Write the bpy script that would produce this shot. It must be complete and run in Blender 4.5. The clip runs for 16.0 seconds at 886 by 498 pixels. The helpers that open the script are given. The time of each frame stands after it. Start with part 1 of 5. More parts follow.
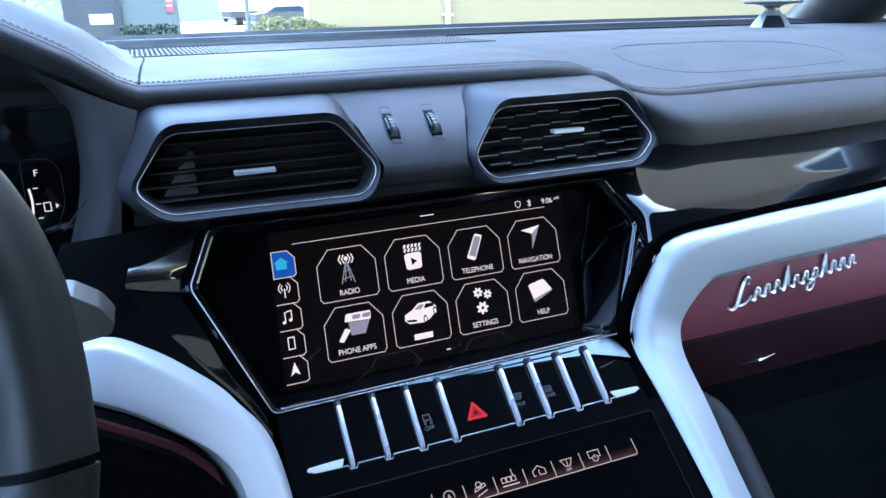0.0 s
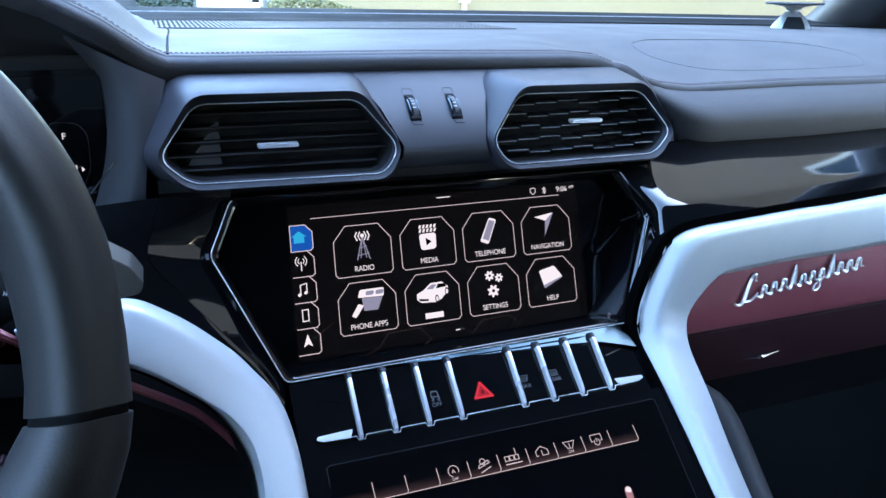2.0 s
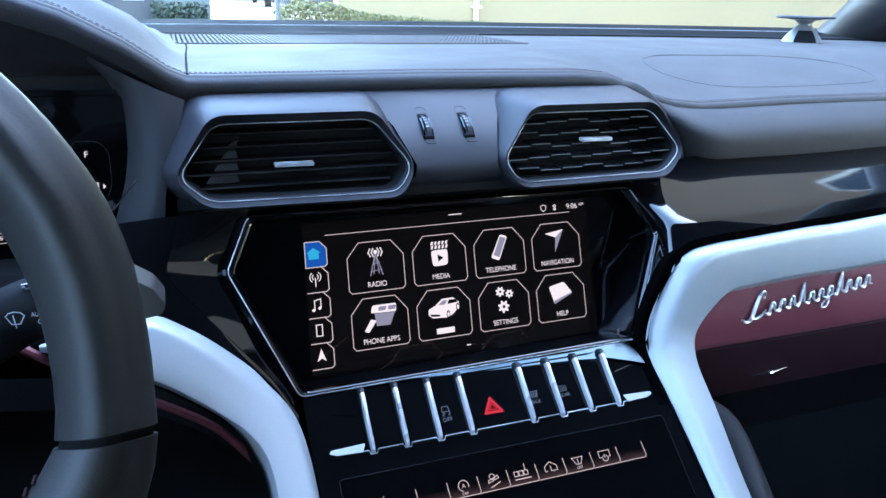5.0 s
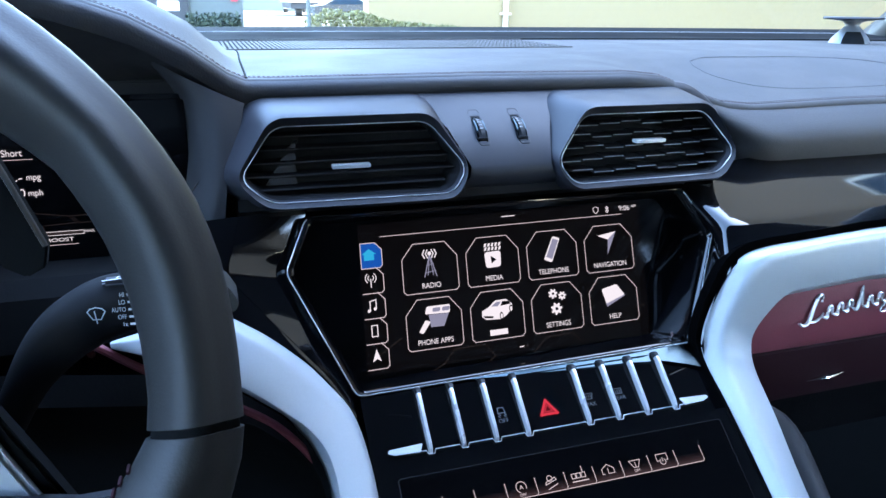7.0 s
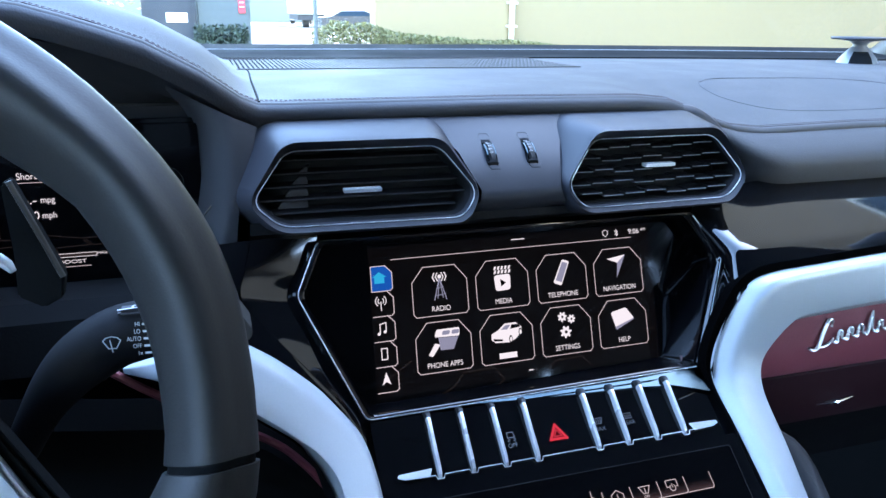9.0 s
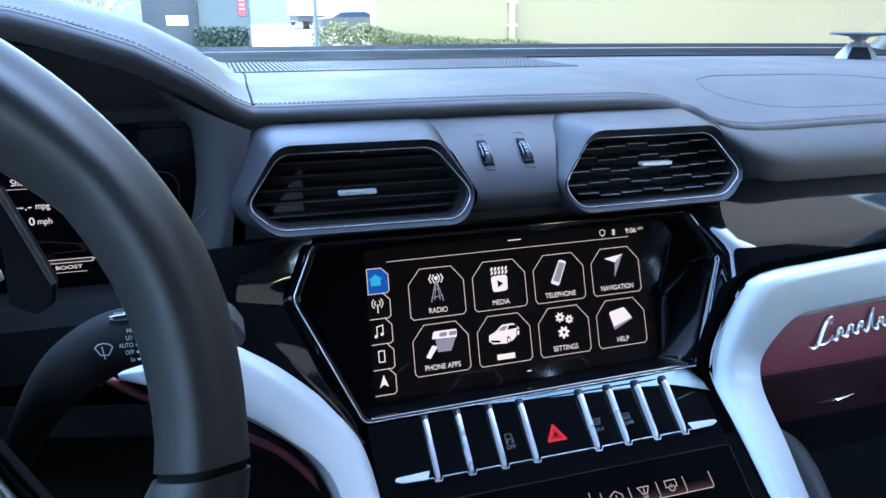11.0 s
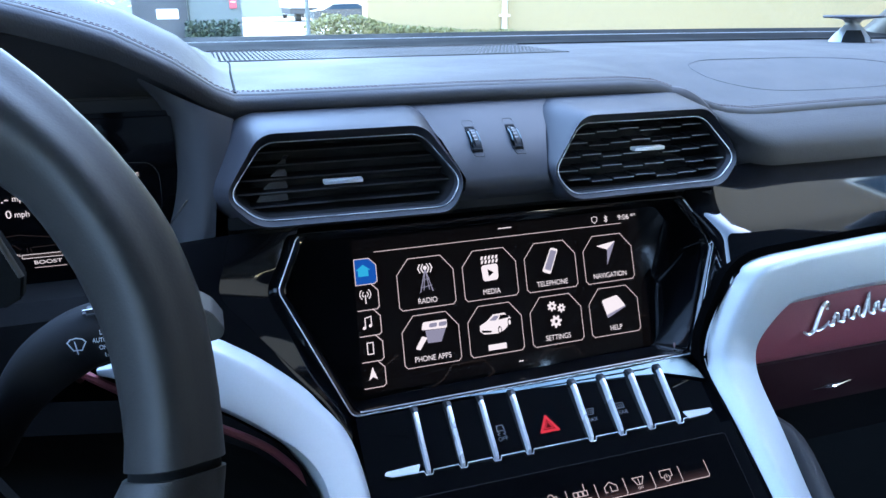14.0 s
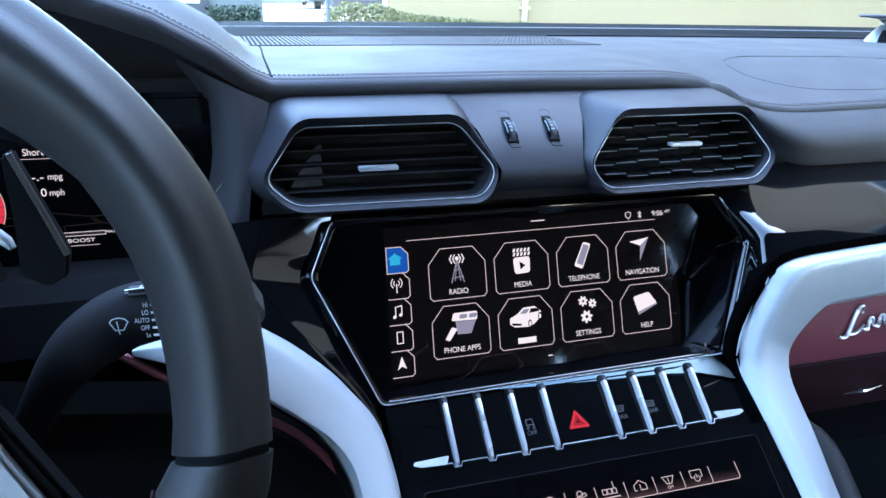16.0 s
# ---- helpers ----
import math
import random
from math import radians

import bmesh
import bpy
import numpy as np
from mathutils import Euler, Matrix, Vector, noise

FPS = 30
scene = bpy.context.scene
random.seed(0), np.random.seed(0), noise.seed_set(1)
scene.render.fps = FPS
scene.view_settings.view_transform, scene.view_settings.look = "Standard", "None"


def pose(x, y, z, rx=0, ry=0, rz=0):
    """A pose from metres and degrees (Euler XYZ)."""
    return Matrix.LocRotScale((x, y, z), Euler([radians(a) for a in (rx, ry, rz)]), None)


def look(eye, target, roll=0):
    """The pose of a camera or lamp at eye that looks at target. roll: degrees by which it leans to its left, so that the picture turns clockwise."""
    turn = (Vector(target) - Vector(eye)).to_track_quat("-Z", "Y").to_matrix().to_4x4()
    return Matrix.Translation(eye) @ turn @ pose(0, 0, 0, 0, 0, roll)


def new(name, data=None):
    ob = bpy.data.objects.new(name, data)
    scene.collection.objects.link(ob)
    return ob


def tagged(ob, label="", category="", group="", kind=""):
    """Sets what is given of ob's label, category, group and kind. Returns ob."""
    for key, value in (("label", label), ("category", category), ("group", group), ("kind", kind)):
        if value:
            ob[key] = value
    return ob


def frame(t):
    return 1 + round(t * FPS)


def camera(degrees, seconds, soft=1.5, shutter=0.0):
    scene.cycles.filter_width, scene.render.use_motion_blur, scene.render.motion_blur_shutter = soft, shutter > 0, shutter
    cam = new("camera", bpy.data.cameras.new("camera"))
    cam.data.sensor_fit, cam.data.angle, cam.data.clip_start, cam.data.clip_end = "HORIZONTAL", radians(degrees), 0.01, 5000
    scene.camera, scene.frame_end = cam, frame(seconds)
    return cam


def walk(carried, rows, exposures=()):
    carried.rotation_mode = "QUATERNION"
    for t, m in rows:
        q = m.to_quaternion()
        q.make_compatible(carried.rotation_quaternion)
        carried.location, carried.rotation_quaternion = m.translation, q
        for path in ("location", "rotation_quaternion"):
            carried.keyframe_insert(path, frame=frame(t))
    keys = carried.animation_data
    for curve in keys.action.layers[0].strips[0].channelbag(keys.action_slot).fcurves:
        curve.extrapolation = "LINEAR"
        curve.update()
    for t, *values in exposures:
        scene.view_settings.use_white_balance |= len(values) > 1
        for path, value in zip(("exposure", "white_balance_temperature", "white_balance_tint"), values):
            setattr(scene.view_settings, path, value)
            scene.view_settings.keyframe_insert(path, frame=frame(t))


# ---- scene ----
cam = camera(62.9, 16.0)
PATH = [
    (0, (-0.155, -0.399, 1.169), (0.548, 1.359, 0.524), -1.4),
    (0.5, (-0.156, -0.405, 1.17), (0.535, 1.352, 0.508), -0.9),
    (1, (-0.154, -0.405, 1.171), (0.54, 1.347, 0.501), -0.2),
    (1.5, (-0.162, -0.402, 1.169), (0.533, 1.348, 0.497), 0.6),
    (2, (-0.164, -0.405, 1.168), (0.523, 1.347, 0.491), 1.3),
    (2.5, (-0.166, -0.397, 1.165), (0.517, 1.353, 0.479), 1.6),
    (3, (-0.164, -0.396, 1.165), (0.518, 1.35, 0.467), 1.5),
    (3.2, (-0.163, -0.397, 1.164), (0.519, 1.35, 0.468), 1.4),
    (5.5, (-0.171, -0.41, 1.18), (0.48, 1.362, 0.519), 1.5),
    (6, (-0.183, -0.41, 1.177), (0.452, 1.369, 0.52), 1.5),
    (6.5, (-0.183, -0.409, 1.176), (0.428, 1.379, 0.522), 1.1),
    (7, (-0.183, -0.406, 1.175), (0.407, 1.391, 0.525), 0.7),
    (7.5, (-0.184, -0.407, 1.176), (0.391, 1.398, 0.536), 0.7),
    (8, (-0.191, -0.406, 1.18), (0.382, 1.403, 0.548), 1.1),
    (8.5, (-0.189, -0.406, 1.183), (0.386, 1.405, 0.556), 1.1),
    (9, (-0.186, -0.404, 1.183), (0.394, 1.406, 0.561), 0.9),
    (9.2, (-0.184, -0.402, 1.182), (0.399, 1.407, 0.561), 1.0),
    (11.5, (-0.18, -0.404, 1.184), (0.391, 1.409, 0.562), -0.1),
    (12, (-0.178, -0.404, 1.183), (0.395, 1.41, 0.563), -0.3),
    (12.5, (-0.179, -0.402, 1.183), (0.397, 1.409, 0.56), -0.3),
    (13, (-0.18, -0.402, 1.183), (0.398, 1.408, 0.557), -0.4),
    (13.5, (-0.177, -0.401, 1.182), (0.403, 1.405, 0.549), -0.5),
    (14, (-0.175, -0.397, 1.179), (0.407, 1.405, 0.535), -0.4),
    (14.5, (-0.177, -0.397, 1.177), (0.399, 1.402, 0.522), 0.0),
    (15, (-0.181, -0.391, 1.173), (0.383, 1.408, 0.508), 0.7),
    (15.5, (-0.191, -0.39, 1.175), (0.362, 1.413, 0.509), 1.0),
    (16, (-0.186, -0.39, 1.177), (0.362, 1.415, 0.511), 1.0),
]
walk(cam, [(t, look(eye, target, roll)) for t, eye, target, roll in PATH], ((0, 5.3, 6250, 9), (16, 5.3, 6250, 9)))


# ---- light ----
SUN_EL, SUN_AZ = radians(42), radians(86)      # azimuth clockwise from +y
world = bpy.data.worlds.new("sky")
scene.world = world
world.use_nodes = True
wn = world.node_tree
sky = wn.nodes.new("ShaderNodeTexSky")
sky.sky_type, sky.sun_disc = "NISHITA", False
sky.sun_elevation, sky.sun_rotation, sky.dust_density = SUN_EL, SUN_AZ, 0.5
wn.links.new(sky.outputs["Color"], wn.nodes["Background"].inputs["Color"])
wn.nodes["Background"].inputs["Strength"].default_value = 0.15
sun = new("sun", bpy.data.lights.new("sun", "SUN"))
sun.data.energy, sun.data.angle, sun.data.color = 1.4, radians(0.5), (1.0, 0.95, 0.86)
sun_from = Vector((math.sin(SUN_AZ) * math.cos(SUN_EL), math.cos(SUN_AZ) * math.cos(SUN_EL), math.sin(SUN_EL)))
sun.matrix_world = look(sun_from * 60, (0, 0, 0))


# ---- materials ----
GLOW = 2.0 ** -5.25       # brings the lit displays to the daylight exposure

def material(name, colour, rough=0.5, metal=0.0, vary=0.12, grain=200.0, bump=0.15, coarse=12.0, coat=0.0, emit=0.0, spec=0.5, depth=0.0006):
    """Principled surface with colour and roughness varied at two scales, and fine relief."""
    m = bpy.data.materials.new(name)
    m.use_nodes = True
    t = m.node_tree
    b = t.nodes["Principled BSDF"]
    b.inputs["Metallic"].default_value = metal
    b.inputs["Specular IOR Level"].default_value = spec
    b.inputs["Coat Weight"].default_value = coat
    b.inputs["Coat Roughness"].default_value = 0.03
    geo = t.nodes.new("ShaderNodeNewGeometry")
    big = t.nodes.new("ShaderNodeTexNoise")
    big.inputs["Scale"].default_value, big.inputs["Detail"].default_value = coarse, 4
    fine = t.nodes.new("ShaderNodeTexNoise")
    fine.inputs["Scale"].default_value, fine.inputs["Detail"].default_value = grain, 3
    for n in (big, fine):
        t.links.new(geo.outputs["Position"], n.inputs["Vector"])
    mix = t.nodes.new("ShaderNodeMath")
    mix.operation = "ADD"
    t.links.new(big.outputs["Fac"], mix.inputs[0])
    t.links.new(fine.outputs["Fac"], mix.inputs[1])
    ramp = t.nodes.new("ShaderNodeMapRange")
    ramp.inputs["From Min"].default_value, ramp.inputs["From Max"].default_value = 0.6, 1.4
    ramp.inputs["To Min"].default_value, ramp.inputs["To Max"].default_value = 1 - vary, 1 + vary
    t.links.new(mix.outputs[0], ramp.inputs["Value"])
    col = t.nodes.new("ShaderNodeVectorMath")
    col.operation = "SCALE"
    col.inputs[0].default_value = colour[:3]
    t.links.new(ramp.outputs["Result"], col.inputs["Scale"])
    t.links.new(col.outputs["Vector"], b.inputs["Base Color"])
    rr = t.nodes.new("ShaderNodeMapRange")
    rr.inputs["From Min"].default_value, rr.inputs["From Max"].default_value = 0.3, 0.7
    rr.inputs["To Min"].default_value, rr.inputs["To Max"].default_value = rough * 0.85, min(1.0, rough * 1.15)
    t.links.new(big.outputs["Fac"], rr.inputs["Value"])
    t.links.new(rr.outputs["Result"], b.inputs["Roughness"])
    if bump > 0:
        bp = t.nodes.new("ShaderNodeBump")
        bp.inputs["Strength"].default_value, bp.inputs["Distance"].default_value = bump, depth
        t.links.new(fine.outputs["Fac"], bp.inputs["Height"])
        t.links.new(bp.outputs["Normal"], b.inputs["Normal"])
    if emit > 0:
        b.inputs["Emission Color"].default_value = (*colour[:3], 1)
        b.inputs["Emission Strength"].default_value = emit
    return m


def light_up(name, colour, strength):
    m = bpy.data.materials.new(name)
    m.use_nodes = True
    b = m.node_tree.nodes["Principled BSDF"]
    b.inputs["Base Color"].default_value = (0.002, 0.002, 0.002, 1)
    b.inputs["Roughness"].default_value = 0.06
    b.inputs["Specular IOR Level"].default_value = 0.4
    b.inputs["Emission Color"].default_value = (*colour, 1)
    b.inputs["Emission Strength"].default_value = strength
    return m


def pane_material(name, tint, share):
    m = bpy.data.materials.new(name)
    m.use_nodes = True
    t = m.node_tree
    t.nodes.remove(t.nodes["Principled BSDF"])
    a, g, mx = (t.nodes.new("ShaderNode" + k) for k in ("BsdfTransparent", "BsdfGlossy", "MixShader"))
    a.inputs["Color"].default_value = (*tint, 1)
    g.inputs["Roughness"].default_value = 0.01
    mx.inputs["Fac"].default_value = share
    t.links.new(a.outputs["BSDF"], mx.inputs[1])
    t.links.new(g.outputs["BSDF"], mx.inputs[2])
    t.links.new(mx.outputs["Shader"], t.nodes["Material Output"].inputs["Surface"])
    return m


LEATHER = material("leather_slate", (0.0605, 0.0575, 0.0565), 0.66, vary=0.10, grain=900, bump=0.45, depth=0.0004, spec=0.11)
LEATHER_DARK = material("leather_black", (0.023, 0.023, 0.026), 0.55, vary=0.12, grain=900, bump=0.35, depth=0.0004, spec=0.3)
WHEEL_LEATHER = material("wheel_leather", (0.0165, 0.0158, 0.0150), 0.48, vary=0.14, grain=1100, bump=0.25, depth=0.0003, spec=0.34)
SOFT = material("soft_touch_black", (0.0165, 0.0170, 0.0215), 0.50, vary=0.08, grain=1500, bump=0.2, depth=0.0002, spec=0.32)
PIANO = material("piano_black", (0.0020, 0.0021, 0.0025), 0.05, vary=0.1, grain=60, bump=0.0)
PLASTIC = material("black_plastic", (0.011, 0.011, 0.012), 0.45, vary=0.12, grain=800, bump=0.2, depth=0.0002, spec=0.3)
# base lifted slightly to carry the haze over dark recesses
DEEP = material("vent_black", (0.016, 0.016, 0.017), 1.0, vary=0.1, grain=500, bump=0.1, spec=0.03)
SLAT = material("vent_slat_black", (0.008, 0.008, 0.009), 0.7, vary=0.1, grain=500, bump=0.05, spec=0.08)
# pale tone for the light caught on vane edges; also the rail lip
SLAT_HIGHLIGHT = material("slat_edge_highlight", (0.15, 0.155, 0.16), 0.3, vary=0.1, grain=500, bump=0.0)
# neutral metal tinted slightly blue for the sky it mirrors
SILVER = material("satin_aluminium", (0.42, 0.45, 0.47), 0.42, metal=0.2, vary=0.03, grain=900, bump=0.03, depth=0.0001)
BLADE = material("brushed_silver", (0.62, 0.625, 0.63), 0.3, metal=0.5, vary=0.03, grain=900, bump=0.02)
# burgundy leather darkened for the shade under the panel's overhang
BURGUNDY_SHADED = material("shaded_burgundy_leather", (0.018, 0.0050, 0.007), 0.6, vary=0.12, grain=900, bump=0.3, depth=0.0004, spec=0.1)
SCRIPT = material("polished_silver", (0.66, 0.66, 0.66), 0.3, metal=0.6, vary=0.03, grain=900, bump=0.02)
TWEETER = material("tweeter_grey", (0.16, 0.165, 0.17), 0.35, metal=0.4, vary=0.04, grain=900, bump=0.02)
STALK = material("stalk_black", (0.006, 0.006, 0.007), 0.6, vary=0.1, grain=1200, bump=0.15, depth=0.0002, spec=0.12)
CHROME = material("chrome", (0.86, 0.87, 0.88), 0.12, metal=1.0, vary=0.02, grain=300, bump=0.0)
RIM = material("dark_chrome", (0.42, 0.44, 0.47), 0.2, metal=1.0, vary=0.03, grain=300, bump=0.0)
BURGUNDY = material("burgundy_leather", (0.165, 0.034, 0.046), 0.5, vary=0.12, grain=900, bump=0.3, depth=0.0004)
CARPET = material("black_carpet", (0.007, 0.0065, 0.007), 0.95, vary=0.3, grain=700, bump=0.8, depth=0.002, spec=0.04)
HEADLINER = material("headliner", (0.085, 0.085, 0.088), 0.95, vary=0.1, grain=900, bump=0.4)
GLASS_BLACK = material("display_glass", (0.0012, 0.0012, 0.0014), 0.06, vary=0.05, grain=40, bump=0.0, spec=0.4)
THREAD = material("burgundy_thread", (0.030, 0.011, 0.015), 0.9, vary=0.2, grain=2500, bump=0.3, spec=0.08)
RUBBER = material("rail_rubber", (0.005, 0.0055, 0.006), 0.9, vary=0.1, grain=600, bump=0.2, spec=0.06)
# black in place of the shade inside narrow gaps
GAP_SHADE = material("gap_shade_black", (0.0015, 0.0015, 0.0016), 1.0, vary=0.1, bump=0.0, spec=0.0)
PRINT = material("printed_dim_white", (0.55, 0.56, 0.58), 0.5, vary=0.02, bump=0.0)
# ring metal, and the painted sky sheen on the console ledge
LEDGE = material("smoked_chrome_and_sheen", (0.030, 0.044, 0.051), 0.15, metal=1.0, vary=0.03, grain=300, bump=0.0)
# raised above its own black to follow the haze at the cowl
CHEEK = material("cowl_plastic", (0.017, 0.017, 0.0185), 0.7, vary=0.1, grain=1200, bump=0.2, depth=0.0002, spec=0.2)
GREYRIB = material("printed_mid_grey", (0.28, 0.28, 0.29), 0.5, vary=0.02, bump=0.0)
GREYCAP = material("satin_grey_plastic", (0.040, 0.038, 0.035), 0.4, vary=0.06, grain=800, bump=0.05)
GREYMARK = material("printed_grey", (0.055, 0.056, 0.06), 0.5, vary=0.02, bump=0.0)
UI_WHITE = light_up("display_white", (1.0, 0.88, 0.92), 0.95 * GLOW)
UI_LINE = light_up("display_line", (1.0, 0.80, 0.83), 0.72 * GLOW)
UI_BLACK = light_up("display_backlight", (1.0, 0.72, 0.74), 0.0022 * GLOW)
KEY_GLOW = [light_up("key_glow_" + w, (1.0, 0.55, 0.60), g * GLOW) for w, g in (("low", 0.045), ("mid", 0.02), ("high", 0.007))]
UI_DIM = light_up("display_dim", (0.5, 0.36, 0.36), 0.06 * GLOW)
UI_BLUE = light_up("display_blue", (0.02, 0.16, 0.75), 0.55 * GLOW)
UI_CYAN = light_up("display_cyan", (0.05, 0.55, 0.95), 0.75 * GLOW)
UI_VIOLET = light_up("display_violet", (0.46, 0.43, 0.60), 0.62 * GLOW)
UI_RED = light_up("hazard_red", (1.0, 0.05, 0.09), 0.75 * GLOW)
WINDSCREEN = pane_material("windscreen_glass", (0.95, 0.97, 0.96), 0.03)


# ---- building helpers ----
def tidy(bm, me, angle=35):
    bmesh.ops.recalc_face_normals(bm, faces=bm.faces)
    bm.to_mesh(me)
    bm.free()
    for p in me.polygons:
        p.use_smooth = True
    me.set_sharp_from_angle(angle=radians(angle))


def part(name, bm, mat, parent=None, label="", angle=35):
    me = bpy.data.meshes.new(name)
    tidy(bm, me, angle)
    me.materials.append(mat)
    ob = new(name, me)
    if parent is not None:
        ob.parent = parent
    if label:
        tagged(ob, label)
    return ob


def thing(name, label, category, group="", kind=""):
    return tagged(new(name), label, category, group, kind)


def loft(rings, closed=True, caps=True, bm=None):
    """Skin a row of equal-length rings of points; closed: each ring is a loop."""
    bm = bm or bmesh.new()
    vs = [[bm.verts.new(p) for p in r] for r in rings]
    n = len(rings[0])
    for a, b in zip(vs, vs[1:]):
        for i in range(n if closed else n - 1):
            j = (i + 1) % n
            bm.faces.new((a[i], a[j], b[j], b[i]))
    if caps and closed:
        bm.faces.new(vs[0][::-1])
        bm.faces.new(vs[-1])
    return bm


def prism(points, push, bevel=0.0, bm=None, seg=2):
    """A flat polygon pushed along a vector, with rounded edges."""
    own = bmesh.new()
    a = [own.verts.new(p) for p in points]
    b = [own.verts.new(Vector(p) + Vector(push)) for p in points]
    own.faces.new(a[::-1])
    own.faces.new(b)
    for i in range(len(a)):
        j = (i + 1) % len(a)
        own.faces.new((a[i], a[j], b[j], b[i]))
    bmesh.ops.recalc_face_normals(own, faces=own.faces)
    if bevel > 0:
        bmesh.ops.bevel(own, geom=own.edges[:], offset=bevel, segments=seg, affect="EDGES", clamp_overlap=True)
    if bm is None:
        return own
    join(bm, own)
    return bm


def join(bm, other):
    me = bpy.data.meshes.new("tmp")
    other.to_mesh(me)
    other.free()
    bm.from_mesh(me)
    bpy.data.meshes.remove(me)
    return bm


def box(lo, hi, bevel=0.0, m=None, bm=None):
    (x0, y0, z0), (x1, y1, z1) = lo, hi
    b = prism([(x0, y0, z0), (x1, y0, z0), (x1, y1, z0), (x0, y1, z0)], (0, 0, z1 - z0), bevel)
    if m is not None:
        b.transform(m)
    return b if bm is None else join(bm, b)


def tube(points, radius, n=8, closed=False, flat=1.0, up=(0, 0, 1), bm=None):
    """A round or flattened bar along a path."""
    pts = [Vector(p) for p in points]
    rings = []
    for i, p in enumerate(pts):
        a = pts[i - 1] if i or closed else p
        b = pts[(i + 1) % len(pts)] if i < len(pts) - 1 or closed else p
        d = (b - a).normalized()
        s = d.cross(Vector(up) if abs(d.normalized().dot(Vector(up).normalized())) < 0.98 else Vector((0.0, 1.0, 0.0))).normalized()
        u = s.cross(d)
        r = radius[i] if isinstance(radius, (list, tuple)) else radius
        rings.append([p + s * r * math.cos(k * math.tau / n) + u * r * flat * math.sin(k * math.tau / n) for k in range(n)])
    if closed:
        rings.append(rings[0])
        out = loft(rings, caps=False)
        bmesh.ops.remove_doubles(out, verts=out.verts, dist=1e-6)
    else:
        out = loft(rings)
    return out if bm is None else join(bm, out)


def smooth(points, steps=6):
    """Catmull-Rom through the points."""
    p = [Vector(q) for q in points]
    p = [p[0] * 2 - p[1]] + p + [p[-1] * 2 - p[-2]]
    out = []
    for i in range(1, len(p) - 2):
        for s in range(steps):
            t = s / steps
            a, b, c, d = p[i - 1:i + 3]
            out.append(0.5 * (2 * b + (c - a) * t + (2 * a - 5 * b + 4 * c - d) * t * t + (3 * b - a - 3 * c + d) * t ** 3))
    return out + [p[-2]]


def rounded(poly, r, seg=4):
    """A polygon (any dimension) with its corners rounded."""
    out = []
    n = len(poly)
    for i in range(n):
        a, b, c = Vector(poly[i - 1]), Vector(poly[i]), Vector(poly[(i + 1) % n])
        rr = min(r, (a - b).length * 0.45, (c - b).length * 0.45)
        p, q = b + (a - b).normalized() * rr, b + (c - b).normalized() * rr
        for k in range(seg + 1):
            t = k / seg
            out.append(p * (1 - t) ** 2 + b * 2 * t * (1 - t) + q * t * t)
    return out


def lettering(text, size, m, mat, parent, name="lettering", align="CENTER", deep=0.0):
    cu = bpy.data.curves.new("t", "FONT")
    cu.body, cu.size, cu.align_x, cu.extrude = text, size, align, deep
    ob = bpy.data.objects.new("t", cu)
    scene.collection.objects.link(ob)
    me = bpy.data.meshes.new_from_object(ob.evaluated_get(bpy.context.evaluated_depsgraph_get()))
    bpy.data.objects.remove(ob)
    bpy.data.curves.remove(cu)
    me.transform(m)
    me.materials.clear()
    me.materials.append(mat)
    me.name = name
    out = new(name, me)
    out.parent = parent
    return out


# ---- the cabin ----
shell = thing("cabin_shell", "dark car cabin with headliner, pillars and door cards", "car interior", kind="structure")
part("headliner", box((-0.74, -1.6, 1.50), (0.74, -0.12, 1.54), 0.01), HEADLINER, shell)
part("cabin_floor", box((-0.74, -1.6, 0.30), (0.74, 0.62, 0.34), 0.01), CARPET, shell)
# unseen full-height panel, keeps rear window light off the display
part("rear_light_block", box((-0.74, -1.64, 0.30), (0.74, -1.60, 1.52), 0.01), HEADLINER, shell)
for s in (-1, 1):
    part("door_card", box((min(s * 0.80, s * 0.84), -1.6, 0.30), (max(s * 0.80, s * 0.84), 0.66, 1.06), 0.01), LEATHER_DARK, shell)
    part("roof_rail", box((min(s * 0.70, s * 0.76), -1.6, 1.46), (max(s * 0.70, s * 0.76), -0.12, 1.51), 0.02), HEADLINER, shell)
    part("middle_pillar", box((min(s * 0.74, s * 0.78), -0.90, 1.06), (max(s * 0.74, s * 0.78), -0.78, 1.50), 0.02), HEADLINER, shell)
    if s > 0:
        # unseen panel over the right rear window, blocks its reflection
        part("quarter_light_block", box((0.74, -1.60, 1.06), (0.78, -0.92, 1.50), 0.02), HEADLINER, shell)
    part("windscreen_pillar", tube(smooth([(s * 0.84, 0.56, 1.06), (s * 0.805, 0.44, 1.125), (s * 0.765, 0.34, 1.185), (s * 0.735, 0.18, 1.285), (s * 0.71, -0.12, 1.50)], 4), 0.050, 16), PLASTIC, shell)
part("firewall", box((-0.80, 0.66, 0.30), (0.80, 0.70, 1.10), 0.01), CARPET, shell)
screen_pane = thing("windscreen", "clear laminated windscreen glass above the dashboard", "windscreen", kind="structure")
pane = part("pane", loft([[(-0.88, 0.66, 1.12), (0.88, 0.66, 1.12)], [(-0.72, -0.12, 1.52), (0.72, -0.12, 1.52)]], closed=False), WINDSCREEN, screen_pane)
pane.visible_shadow = False

# ---- dashboard ----
dash = thing("dashboard", "slate blue-grey leather dashboard with burgundy double stitching", "dashboard")
